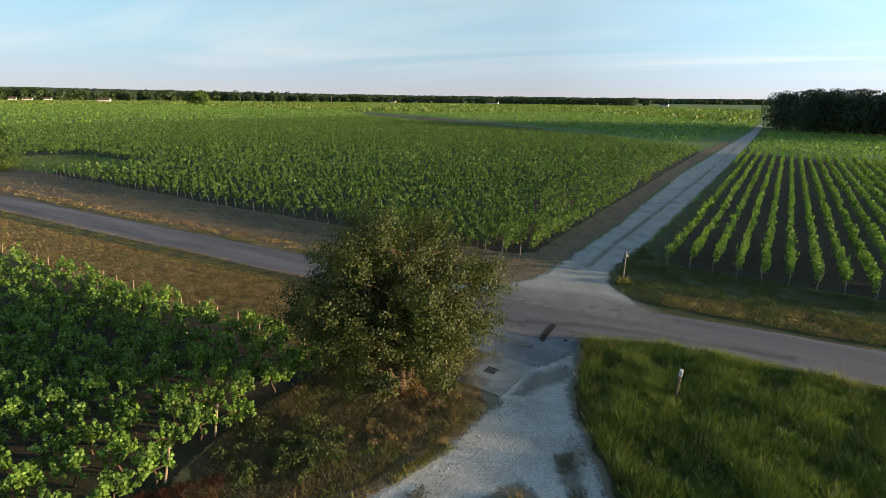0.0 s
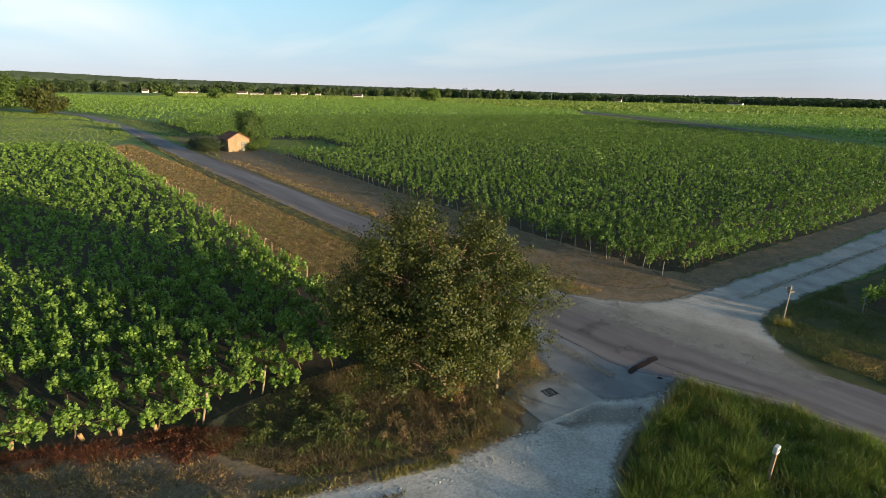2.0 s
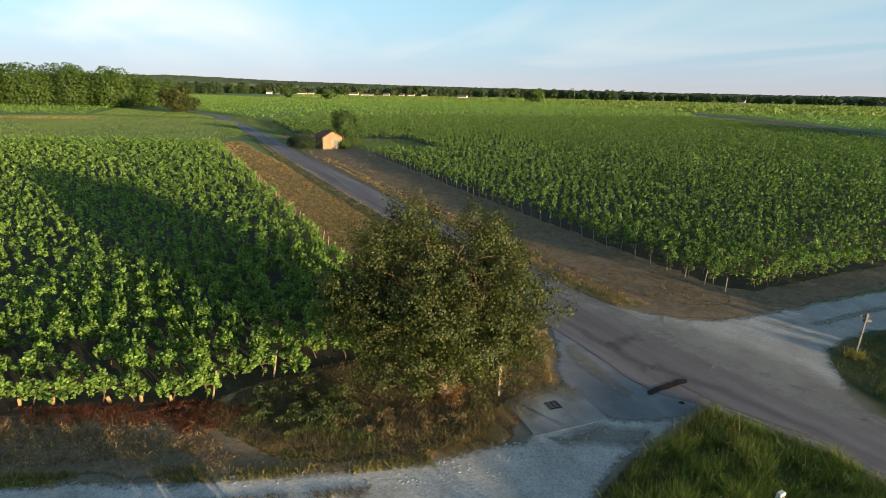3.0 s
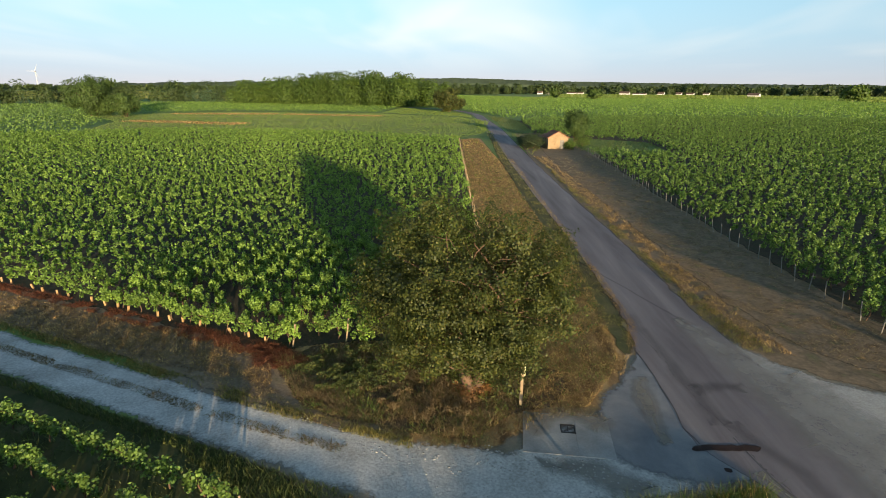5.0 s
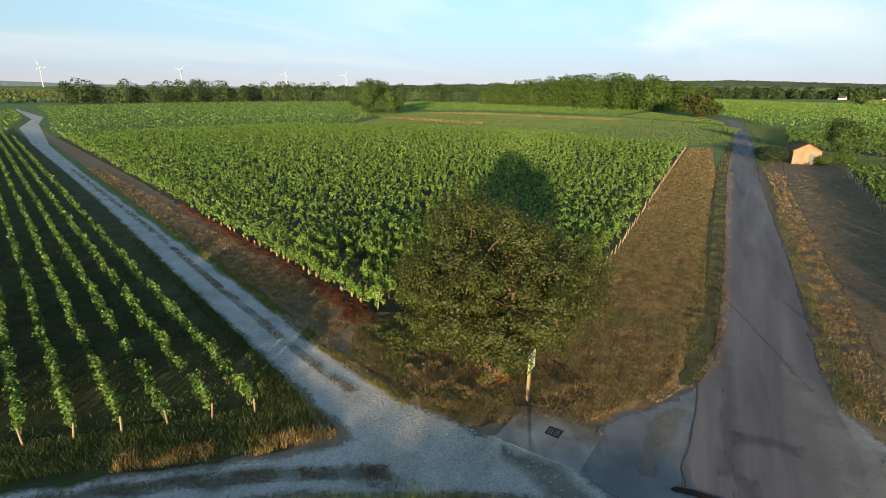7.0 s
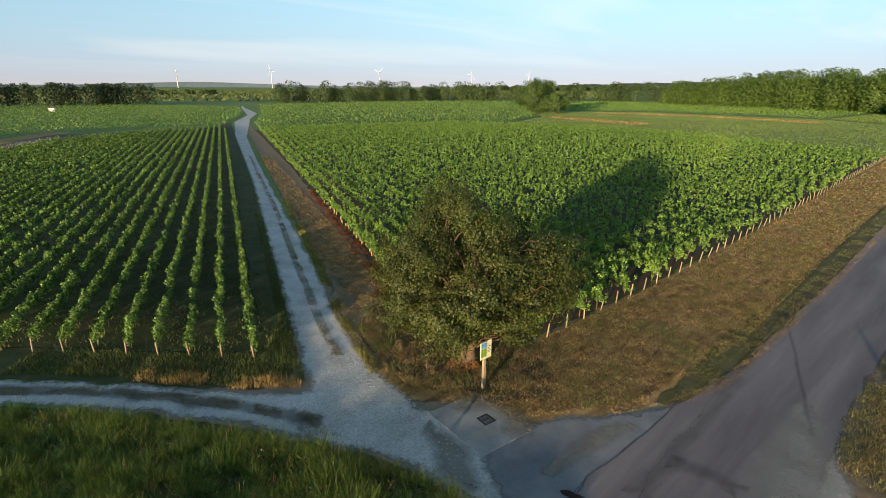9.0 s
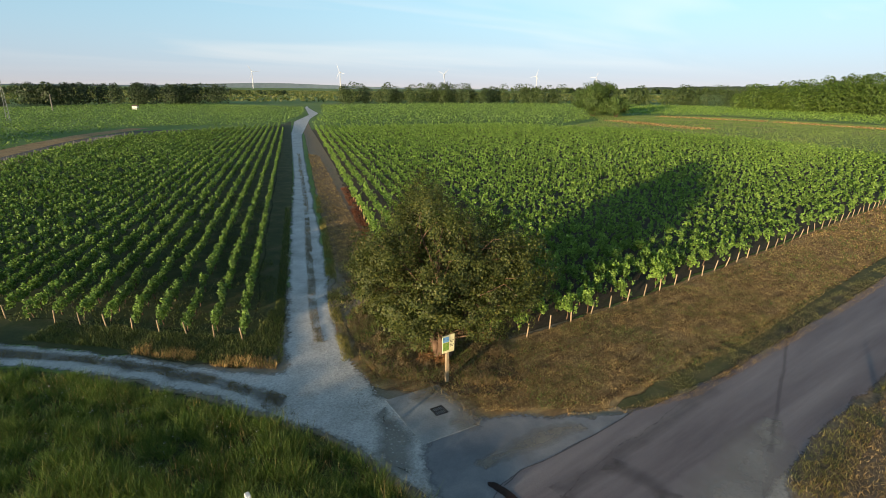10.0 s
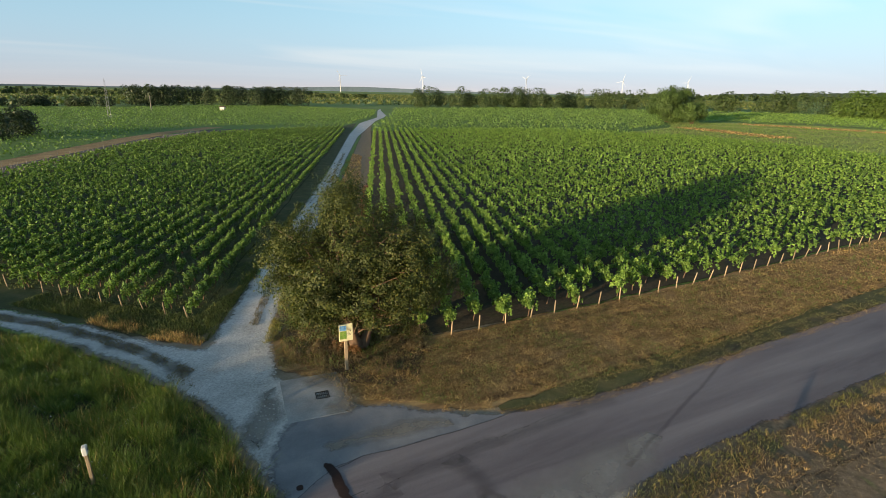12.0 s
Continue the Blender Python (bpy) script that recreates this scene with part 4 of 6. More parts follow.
far_rows("vine_field", [(62, 124), (47, 190), (3, 290), (-60, 400), (120, 480), (155, 252), (112, 185)], E, EN, 2.46, 2.46, 0.62, 1.4, "distant green vineyard along the gravel track", 35)
far_rows("vine_field", [(68, 103), (117, 181), (142, 158), (132, 120), (84, 83)], E, EN, 1.24, 1.02, 0.36, 1.4, "green vineyard below the dark wood", 36)


def rough_grass(poly, every, size, height, mat, name, label, seed):
    """Tussocks over a far field."""
    rng = np.random.default_rng(seed)
    p = np.array(poly, float)
    lo, hi = p.min(0), p.max(0)
    pts = rng.uniform(lo, hi, (int((hi - lo).prod() / every), 2))
    pts = pts[inside(poly, pts)]
    c = np.column_stack([pts, height * rng.uniform(0.2, 1.0, len(pts))])
    ob = part(name, tris_mesh(name, half_leaves(leaf_quads(c, size * rng.uniform(0.7, 1.4, len(c)), 0.0)), mat))
    tagged(ob, label, "grass", "", "stuff")


FALLOW = [(-97, 50), (-109, 38.5), (-131, 21.5), (-149, -6), (-151, -30), (-199, -24), (-250, -36), (-262, 20), (-222, 78), (-180, 98), (-150, 90), (-125, 76), (-108, 64)]
rough_grass(FALLOW, 0.3, 0.24, 0.16, M_FALLOWGRASS, "fallow_grass", "pale sunlit grass of the fallow field", 41)
rough_grass([(-330, 215), (-560, 430), (-900, 760), (-540, 1080), (-60, 1150), (330, 1080), (420, 700), (160, 260), (118, 480), (-62, 405), (-330, 645), (-525, 425)], 14, 2.2, 1.0, M_FALLOWGRASS, "far_crops", "pale green crops towards the horizon", 42)
rough_grass([(-300, -300), (-180, -330), (20, -360), (400, -500), (0, -1500), (-800, -1500), (-1500, -600), (-1500, 0), (-520, 20), (-460, -130)], 40, 2.4, 0.9, M_WEED, "far_crops", "green crops of the plain to the south-west", 43)
STRAWS = [[(-200, -20), (-184, -4), (-168, 12)], [(-228, 38), (-212, 55), (-197, 70)], [(-249, -5), (-238, 18), (-230, 35)]]
for k, line in enumerate(STRAWS):
    rough_grass(strip(line, 4.0, 4.0, 3, 0.5), 0.25, 0.4, 0.34, M_DRY, "cut_straw", "pale cut straw lying in a swath", 48 + k)
sheet("pale_field_south", [(-480, -420), (-300, -560), (-330, -600), (-520, -470)], 0.02, M_STRAW, "pale stubble field far off", "field")
sheet("pale_field_plain", [(-60, -600), (-330, -700), (-320, -760), (-40, -680)], 0.02, M_STRAW, "pale stubble field far off", "field")


rough_grass([(-106, 62), (-120, 70), (-190, 108), (-225, 118), (-285, 118), (-228, 82), (-180, 100), (-150, 92)], 0.6, 0.4, 0.22, M_FALLOWGRASS, "rough_grass", "rough sunlit grass beside the road", 44)
rough_grass([(-50, 67), (-62, 58), (-76, 62), (-92, 72), (-72, 84)], 0.12, 0.16, 0.14, M_WEED, "rough_grass", "low green grass round the shed", 45)
rough_grass([(-62, 45), (-76, 52), (-110, 73), (-190, 116), (-168, 111), (-150, 105), (-96, 73), (-80, 62)], 0.2, 0.2, 0.16, M_WEED, "rough_grass", "low green grass along the road", 46)


# ================= vineyard posts =================
def post_mesh(h, r, sides=6):
    return raw_mesh("vineyard_post", *tube_arrays([[(0, 0, -0.05, r * 1.05), (0.004, 0, h * 0.5, r), (0, 0.003, h - 0.015, r * 0.96), (0, 0, h, r * 0.8)]], sides), M_POST)


def row_ends(poly_edge, direction, normal, first, spacing):
    """Where each row meets an edge of its block."""
    out = []
    p = np.array(poly_edge, float)
    for a, b in zip(p[:-1], p[1:]):
        ca, cb = a @ normal, b @ normal
        lo, hi = sorted((ca, cb))
        for k in range(math.ceil((lo - first) / spacing), math.floor((hi - first) / spacing) + 1):
            out.append(a + (b - a) * ((first + k * spacing - ca) / (cb - ca)))
    return out


def end_posts(ends, direction, mesh, label, group, mat, step_out=0.25, limit=60.0, lean=5.0):
    for e in ends:
        if np.hypot(*e) > limit:
            continue
        q = e - direction * step_out
        ob = new("vineyard_post", mesh)
        tilt = RNG.normal(lean, 4)
        ob.matrix_basis = pose(q[0], q[1], 0.006, 0, 0, math.degrees(math.atan2(-direction[1], -direction[0]))) @ pose(0, 0, 0, RNG.normal(0, 4), tilt, 0)
        tagged(ob, label, "post", group)


P_WEST, P_GREY, P_TALL = post_mesh(0.76, 0.038), post_mesh(1.05, 0.03), post_mesh(1.2, 0.04)
P_GREY.materials[0] = M_GREYWOOD
end_posts(row_ends([(-6.2, 0.4), (-20.8, 8.9), (-54.5, 27.0), (-96, 49.3)], U, UN, 1.18, 1.44), U, P_WEST, "short round wooden end post of a vine row", "end posts along the mown strip", M_POST, limit=105)
end_posts(row_ends([(-10.9, -8.7), (-9.9, -4.4), (-7.2, -0.6), (-6.2, 0.4)], U, UN, 1.18, 1.44), U, P_TALL, "leaning round wooden end post of a vine row", "end posts by the tree", M_POST, lean=9)
end_posts(row_ends([(-1.5, -10.2), (1.9, -23.2), (12, -56)], U, UN, -7.4, 1.29), U, P_WEST, "short wooden end post leaning away from its row", "end posts along the curved track", M_POST, limit=60, lean=11)
end_posts(row_ends([(13.4, 15.9), (23.9, 9.0), (50, -4)], E, EN, 3.5, 1.46), E, P_GREY, "grey wooden end post of a vine row", "end posts across the road", M_GREYWOOD, limit=40, lean=6)
end_posts(row_ends([(4.0, 17.0), (-17.6, 30.0), (-62, 57.6)], E, EN, -6.0, 1.45), E, P_GREY, "thin grey stake at the end of a vine row", "stakes along the road", M_GREYWOOD, limit=85, lean=5)

# ochre sleeves round the young vines of the row beside the track
bm = bmesh.new()
box(bm, (0.10, 0.10, 0.30), Matrix.Translation((0, 0, 0.15)), 0.012)
sleeve_mesh = bpy.data.meshes.new("vine_sleeve")
bm.to_mesh(sleeve_mesh)
bm.free()
sleeve_mesh.materials.append(M_GUARD)
for i in range(26):
    c = U * (14.0 + 0.98 * i + RNG.normal(0, 0.12)) + UN * RNG.normal(1.12, 0.06)
    if i % 5 == 3:
        continue
    ob = new("vine_sleeve", sleeve_mesh)
    ob.matrix_basis = pose(c[0], c[1], 0.01, RNG.normal(0, 7), RNG.normal(0, 7), RNG.uniform(0, 90))
    tagged(ob, "ochre cardboard sleeve round the foot of a young vine", "vine sleeve", "sleeves along the track")


# ================= grass, weeds and stones =================
def blades(poly, density, height, mat, name, label, category, width=0.02, lean=0.35, seed=1, holes=(), clump=0.0, reach=None, zmin=0.01, tuft=0):
    """Grass blades as slim leaning triangles over an outline, singly or in tufts that fan out."""
    rng = np.random.default_rng(seed)
    p = np.array(poly, float)
    lo, hi = p.min(0), p.max(0)
    n = int(density * (hi - lo).prod())
    pts = rng.uniform(lo, hi, (n, 2))
    keep = inside(poly, pts)
    for h in holes:
        keep &= ~inside(h, pts)
    pts = pts[keep]
    if clump:
        k = np.array([noise.noise(Vector((x * clump, y * clump, seed))) for x, y in pts])
        pts, k = pts[k > -0.12 + rng.normal(0, 0.12, len(k))], k[k > -9]
    if reach:
        far = np.hypot(pts[:, 0] - reach[0], pts[:, 1] - reach[1])
        keep = rng.random(len(pts)) < np.clip(reach[2] / np.maximum(far, 0.1), 0, 1) ** 2
        pts, grow = pts[keep], np.clip(far[keep] / reach[2], 1, 8)
    else:
        grow = np.ones(len(pts))
    lean_to = np.zeros((len(pts), 2))
    if tuft:
        heart = rng.integers(len(pts), size=max(1, len(pts) // tuft))
        near = heart[rng.integers(len(heart), size=len(pts))]
        off = rng.normal(0, 0.05, (len(pts), 2))
        pts, grow = pts[near] + off * grow[near][:, None], grow[near]
        lean_to = off * 8.0 + rng.normal(0, 0.25, (len(lean_to), 2))[near]
    n = len(pts)
    patch = np.array([noise.noise(Vector((x * 0.45, y * 0.45, 4.0 + seed))) for x, y in pts])
    fine = np.array([noise.noise(Vector((x * 1.7, y * 1.7, 9.0 + seed))) for x, y in pts])
    h = height * rng.uniform(0.5, 1.25, n) * (1 + 0.6 * patch + 0.45 * fine) * grow ** 0.45
    a = rng.uniform(0, 2 * math.pi, n)
    side = np.column_stack([np.cos(a), np.sin(a), np.zeros(n)]) * (width * grow * rng.uniform(0.6, 1.4, n))[:, None]
    b = np.column_stack([pts, np.full(n, zmin)])
    tip = b + np.column_stack([(lean_to + rng.normal(0, lean, (n, 2))) * h[:, None], h])
    v = np.stack([b - side, b + side, tip], axis=1).reshape(-1, 3)
    loops, sizes = np.arange(3 * n), np.full(n, 3)
    ob = part(name, raw_mesh(name, v, loops, sizes, mat))
    return tagged(ob, label, category, "", "stuff")


MEADOW = [(4.75, 3.0), (8.3, 2.6), (11.4, 1.1), (15, -1.0), (30, -8.6), (30, -22), (16, -36), (9.6, -32), (5.3, -17.6), (4.0, -13), (3.4, -8.1), (3.3, -4.3), (3.6, -1.2), (4.4, 0.9)]
blades(MEADOW, 1100, 0.40, M_GRASS, "meadow_grass", "tall lush green meadow grass with seed heads", "grass", 0.0105, 0.3, 1, clump=1.3, reach=(7, -4, 10), tuft=18)
blades(MEADOW, 160, 0.26, M_GRASS, "meadow_undergrowth", "shorter dark grass at the foot of the meadow", "grass", 0.013, 0.6, 17, reach=(7, -4, 10))
blades([(4.7, 2.9), (8.3, 2.75), (11.4, 1.25), (15, -0.85), (30, -8.4), (30, -9.2), (15, -1.7), (11.2, 0.5), (8.2, 2.0), (5.0, 2.2), (4.3, 0.4), (3.7, -1.4), (3.5, -4.3), (3.25, -4.3), (3.5, -1.0), (4.2, 1.0)], 260, 0.42, M_FRINGE, "meadow_fringe", "golden seeding grass along the meadow's edge", "grass", 0.010, 0.3, 18, clump=1.0, reach=(6, 0, 12), tuft=14)
blades(MEADOW, 30, 0.5, M_DRY, "dry_stalks", "dry straw stalks standing in the meadow", "grass", 0.006, 0.3, 2, clump=0.5, reach=(7, -4, 12))
rng_fl = np.random.default_rng(91)
fl = rng_fl.uniform((3.6, -16), (14, 2), (420, 2))
fl = fl[inside(MEADOW, fl)]
fl = np.repeat(fl, 5, axis=0) + rng_fl.normal(0, 0.035, (len(fl) * 5, 2))
fl = np.column_stack([fl, rng_fl.uniform(0.2, 0.3, len(fl))])
tagged(part("meadow_flowers", quads_mesh("meadow_flowers", leaf_quads(fl, 0.022, 1.5), M_WHITE)), "small white flower heads scattered in the meadow", "flowers", "", "stuff")
STRIP_W = [(-95.5, 53), (-95, 49.8), (-54.5, 27.4), (-20.8, 9.3), (-6.4, 0.8), (-7.2, -0.2), (-9.6, -4.2), (-9.8, -8.2), (-5.4, -7.8), (-1.8, -4.6), (-0.9, -3.0), (-1.7, -0.9), (-0.6, 1.5), (-2.2, 4.4), (-3.2, 5.6), (-10, 10.2), (-27, 19.0), (-62, 38), (-95, 54)]
blades(STRIP_W, 520, 0.08, M_DRY, "mown_straw", "short dry mown grass lying in swaths", "grass", 0.012, 1.2, 3, reach=(-4, 2, 13))
blades(STRIP_W, 130, 0.09, M_GRASS, "mown_regrowth", "short green regrowth among dry grass", "grass", 0.014, 0.7, 4, clump=0.6, reach=(-4, 2, 12))
blades([(-112, 69), (-112, 66.8), (-60, 37.2), (-29.5, 20.8), (-18, 14.6), (-10.6, 10.4), (-5.4, 7.2), (-3.6, 6.1), (-3.4, 6.5), (-5.2, 8.3), (-10.6, 11.6), (-18, 15.7), (-29.5, 21.9), (-60, 39)], 300, 0.09, M_FRINGE, "roadside_grass", "low dull green grass in the shallow roadside ditch", "grass", 0.010, 0.8, 5, clump=0.7, reach=(-6, 8, 14))
blades([(-60, 39.6), (-60, 38.9), (-29.5, 21.9), (-18, 15.6), (-10.6, 11.4), (-5.2, 8.2), (-2.7, 5.7), (-1.6, 4.3), (-1.9, 4.1), (-3.2, 5.3), (-2.6, 6.3), (-5.2, 8.7), (-10.6, 11.9), (-18, 16.1), (-29.5, 22.4)], 500, 0.07, M_DRY, "roadside_straw", "dry grass along the asphalt edge", "grass", 0.009, 0.8, 6, reach=(-6, 8, 14))
UNDER = [(-9.6, -8.0), (-5.4, -7.9), (-1.9, -4.6), (-1.0, -3.0), (-1.8, -0.9), (-2.4, 1.2), (-5.0, 1.0), (-7.2, -0.6), (-9.0, -4.0)]
blades(UNDER, 750, 0.16, M_DEAD, "dead_weeds", "tangled brown dead weeds under the tree", "weeds", 0.010, 0.8, 7, clump=0.7)
blades(UNDER, 140, 0.16, M_GRASS, "green_weeds", "straggling green weeds under the tree", "weeds", 0.014, 0.7, 8, clump=0.9)
blades([(-5.9, -8.5), (-1.9, -5.0), (-1.4, -5.2), (-5.6, -9.0), (-14, -15.5), (-30, -28.5), (-30, -27.9), (-14, -14.8), (-7.6, -9.7)], 620, 0.15, M_FRINGE, "trackside_grass", "green and straw grass along the gravel edge", "grass", 0.014, 0.6, 9, clump=0.6, reach=(-4, -7, 12))
blades([(-7.5, -8.5), (-13.2, -14.4), (-33, -30.6), (-60, -53), (-58, -49), (-33, -27.6), (-11.6, -9.2), (-9.5, -8.2)], 374, 0.09, M_DRY, "trackside_straw", "dry brown grass between track and vines", "grass", 0.014, 0.8, 10, reach=(-8, -9, 12))


def leafy_weeds(poly, count, r, h, leaf, mat, name, label, seed):
    """Low leafy weeds: little domes of small leaves over an outline."""
    rng = np.random.default_rng(seed)
    p = np.array(poly, float)
    pts = rng.uniform(p.min(0), p.max(0), (count * 3, 2))
    pts = pts[inside(poly, pts)][:count]
    k = 150
    idx = np.repeat(np.arange(len(pts)), k)
    s = rng.uniform(0.5, 1.3, len(pts))[idx]
    v = unit(rng.normal(size=(len(idx), 3)))
    c = np.column_stack([pts[idx] + v[:, :2] * (r * s * rng.random(len(idx)) ** 0.5)[:, None], 0.03 + np.abs(v[:, 2]) * h * s])
    ob = part(name, quads_mesh(name, leaf_quads(c, leaf * rng.uniform(0.6, 1.3, len(c)), 0.6), mat))
    tagged(ob, label, "weeds", "", "stuff")


leafy_weeds([(-9.8, -5.5), (-8.0, -3.8), (-5.4, -4.2), (-5.2, -5.8), (-6.3, -7.0), (-8.2, -7.4)], 60, 0.3, 0.34, 0.055, M_WEED, "weed_patch", "leafy green weeds growing between vines and tree", 21)
leafy_weeds([(-11.2, -8.7), (-10.8, -7.7), (-8.8, -6.7), (-8.3, -7.8), (-9.4, -8.8)], 80, 0.3, 0.11, 0.045, M_RUST, "withered_patch", "rust-red withered weeds at the foot of the vines", 22)
leafy_weeds([(-3.9, -2.6), (-3.0, -2.6), (-2.6, -1.6), (-3.2, -1.0), (-4.2, -1.4)], 13, 0.24, 0.34, 0.05, M_SUCKER, "withered_suckers", "orange-brown withered suckers round the trunk", 23)
leafy_weeds([(-6.0, -6.0), (-2.4, -4.4), (-1.6, -2.6), (-2.6, -0.9), (-5.4, -3.4)], 22, 0.25, 0.2, 0.05, M_DEAD, "withered_plants", "brown withered plants under the tree", 24)
RUST = [tuple(U * a + UN * b) for a, b in ((11.0, 0.3), (13.0, 0.95), (46, 0.95), (46, 0.3), (24, 0.1), (13.5, -0.3), (11.5, -0.5))]
blades(RUST, 900, 0.14, M_RUST, "withered_weeds", "rust-red weedkilled plants at the row's foot", "weeds", 0.010, 1.0, 11, clump=1.3, reach=(-9, -8, 14))
blades([(9.0, 11.4), (10.0, 14.0), (14, 20.4), (13.4, 16.0), (23.9, 8.8), (40, 0.6), (32, -3.0), (17, 3.6), (10, 7.9), (8.8, 9.4)], 360, 0.13, M_WEED, "corner_grass", "rough green grass at the track corner", "grass", 0.011, 0.6, 12, clump=0.6, reach=(10, 10, 13))
blades([(10.4, 7.8), (17, 3.8), (34, -3.6), (36, -1.6), (18, 7.0), (11.5, 9.6)], 300, 0.1, M_DRY, "corner_straw", "straw-coloured grass along the road's far side", "grass", 0.009, 0.6, 13, reach=(12, 8, 12))
blades([(-62, 45.4), (-29.5, 27.4), (-10, 16.4), (-4.7, 12.9), (-1.0, 11.0), (0.6, 12.4), (-4.0, 14.6), (-10.5, 18.4), (-30, 29.6), (-62, 47.6)], 250, 0.13, M_DRY, "verge_straw", "dry golden grass between road and vines", "grass", 0.011, 0.7, 14, clump=0.9, reach=(-4, 13, 13))
blades([(-0.4, -7.6), (0.2, -7.5), (1.0, -9.8), (1.8, -14.6), (3.2, -19.6), (1.2, -20), (-0.2, -14.5), (-1.6, -10.4), (-5.0, -12.0), (-24, -27.4), (-24, -26.8), (-4.9, -11.3)], 420, 0.16, M_WEED, "headland_grass", "green grass on the headland of the vines", "grass", 0.014, 0.5, 15, reach=(0, -9, 10))
blades([(-0.2, -7.7), (0.3, -7.3), (1.2, -9.8), (2.0, -14.0), (1.2, -14.0), (0.3, -10.2)], 420, 0.26, M_DRY, "headland_straw", "tall golden dry grass at the headland corner", "grass", 0.008, 0.4, 16, clump=0.8)

blades([(-62, 46.4), (-29.5, 28.6), (-10, 17.6), (-3.0, 13.8), (1.6, 12.8), (3.8, 14.6), (4.0, 16.6), (-17.6, 29.6), (-60, 56)], 150, 0.08, M_DEAD, "headland_weeds", "sparse dead weeds on the bare headland", "weeds", 0.014, 1.2, 63, clump=0.8, reach=(-3, 15, 12))
blades([(-60, 44.4), (-29.5, 26.6), (-10, 15.8), (-4.7, 12.5), (-1.0, 10.8), (0.2, 11.8), (-4.0, 13.6), (-10.5, 16.8), (-30, 28.0), (-62, 46.2)], 260, 0.12, M_FRINGE, "verge_green", "green tufts in the dry verge", "grass", 0.012, 0.6, 64, clump=0.6, reach=(-4, 13, 13))
blades([(-0.6, -8.4), (1.6, -20), (8, -44), (0, -42), (-30, -36), (-4.8, -11.6)], 60, 0.13, M_WEED, "row_weeds", "low dark weeds between the vines", "weeds", 0.02, 0.8, 65, clump=0.5, reach=(-3, -12, 14))

LITTER = [(-1.8, -4.9), (-5.4, -8.0), (-9.5, -9.2), (-14.5, -12.2), (-22, -18.5), (-22, -21), (-13, -13.6), (-5.9, -8.7)]
blades(LITTER, 330, 0.05, M_DEAD, "trackside_litter", "dry leaf and straw litter on the bank of the track", "litter", 0.016, 1.6, 66, clump=1.6, reach=(-7, -8, 10))
blades(LITTER, 170, 0.07, M_DRY, "trackside_litter", "pale straw litter on the bank of the track", "litter", 0.013, 1.3, 67, clump=1.2, reach=(-7, -8, 10))

EDGE = [(-5.6, -8.7), (-1.6, -5.1), (-0.45, -3.2), (-0.8, -1.6), (-1.7, -1.2), (-1.3, -3.0), (-2.3, -4.8), (-5.5, -7.8)]
blades(EDGE, 420, 0.07, M_DEAD, "edge_weeds", "brown dead weeds along the gravel edge", "weeds", 0.011, 1.2, 68, clump=1.4)
blades(EDGE, 220, 0.09, M_WEED, "edge_weeds", "green weeds along the gravel edge", "weeds", 0.010, 0.8, 69, clump=1.1)


def stones(poly, density, size, name, label, seed):
    """Loose stones, each a rough eight-sided lump."""
    rng = np.random.default_rng(seed)
    p = np.array(poly, float)
    lo, hi = p.min(0), p.max(0)
    pts = rng.uniform(lo, hi, (int(density * (hi - lo).prod()), 2))
    pts = pts[inside(poly, pts)]
    n = len(pts)
    s = size * np.minimum(rng.lognormal(0, 0.5, n), 1.7)
    axes = np.array([[1, 0, 0], [0, 1, 0], [-1, 0, 0], [0, -1, 0], [0, 0, 1], [0, 0, -0.4]], float)
    v = axes[None] * s[:, None, None] * rng.uniform(0.55, 1.2, (n, 6, 3)) * np.array([1, 1, 0.35])
    a = rng.uniform(0, 6.28, n)
    rot = np.stack([np.stack([np.cos(a), -np.sin(a)], -1), np.stack([np.sin(a), np.cos(a)], -1)], 1)
    v[:, :, :2] = np.einsum("nij,nkj->nki", rot, v[:, :, :2])
    v += np.column_stack([pts, np.full(n, 0.024)])[:, None]
    tri = np.array([[0, 1, 4], [1, 2, 4], [2, 3, 4], [3, 0, 4], [1, 0, 5], [2, 1, 5], [3, 2, 5], [0, 3, 5]])
    loops = (np.arange(n)[:, None, None] * 6 + tri[None]).ravel()
    ob = part(name, raw_mesh(name, v.reshape(-1, 3), loops, np.full(n * 8, 3), M_STONE))
    tagged(ob, label, "stones", "", "stuff")


stones([(-0.6, -3.0), (0.2, -2.3), (2.1, 0.1), (2.6, 0.2), (3.9, 1.0), (3.4, -0.8), (2.6, -0.6), (1.4, -2.4), (0.2, -3.8)], 40, 0.035, "loose_gravel", "loose grey gravel along the slab's edge", 1)
stones([(-1.4, -4.8), (-5.6, -8.6), (-12, -13.6), (-12.6, -14.6), (-6.2, -9.8), (-1.4, -6.2), (0.4, -4.2)], 26, 0.032, "loose_gravel", "white limestone lumps on the track", 2)
stones([(3.0, 0.4), (2.9, -4.3), (3.0, -8.1), (3.6, -13), (2.2, -13), (0.8, -7.0), (-0.6, -6.0), (-0.5, -3.0), (1.6, -1.2)], 12, 0.022, "loose_gravel", "small pale stones scattered over the track", 3)
stones([(-3, 10.6), (8.2, 7.4), (9.0, 13.4), (6.9, 16.2), (3.8, 11.9)], 5, 0.02, "loose_gravel", "small pale stones at the track mouth", 4)


def band(line, half):
    """The outline of a band along a line, for grass."""
    l = np.array(line, float)
    d = np.gradient(l, axis=0)
    d /= np.linalg.norm(d, axis=1, keepdims=True)
    n = np.stack([-d[:, 1], d[:, 0]], axis=1) * half
    return [*map(tuple, l + n), *map(tuple, (l - n)[::-1])]


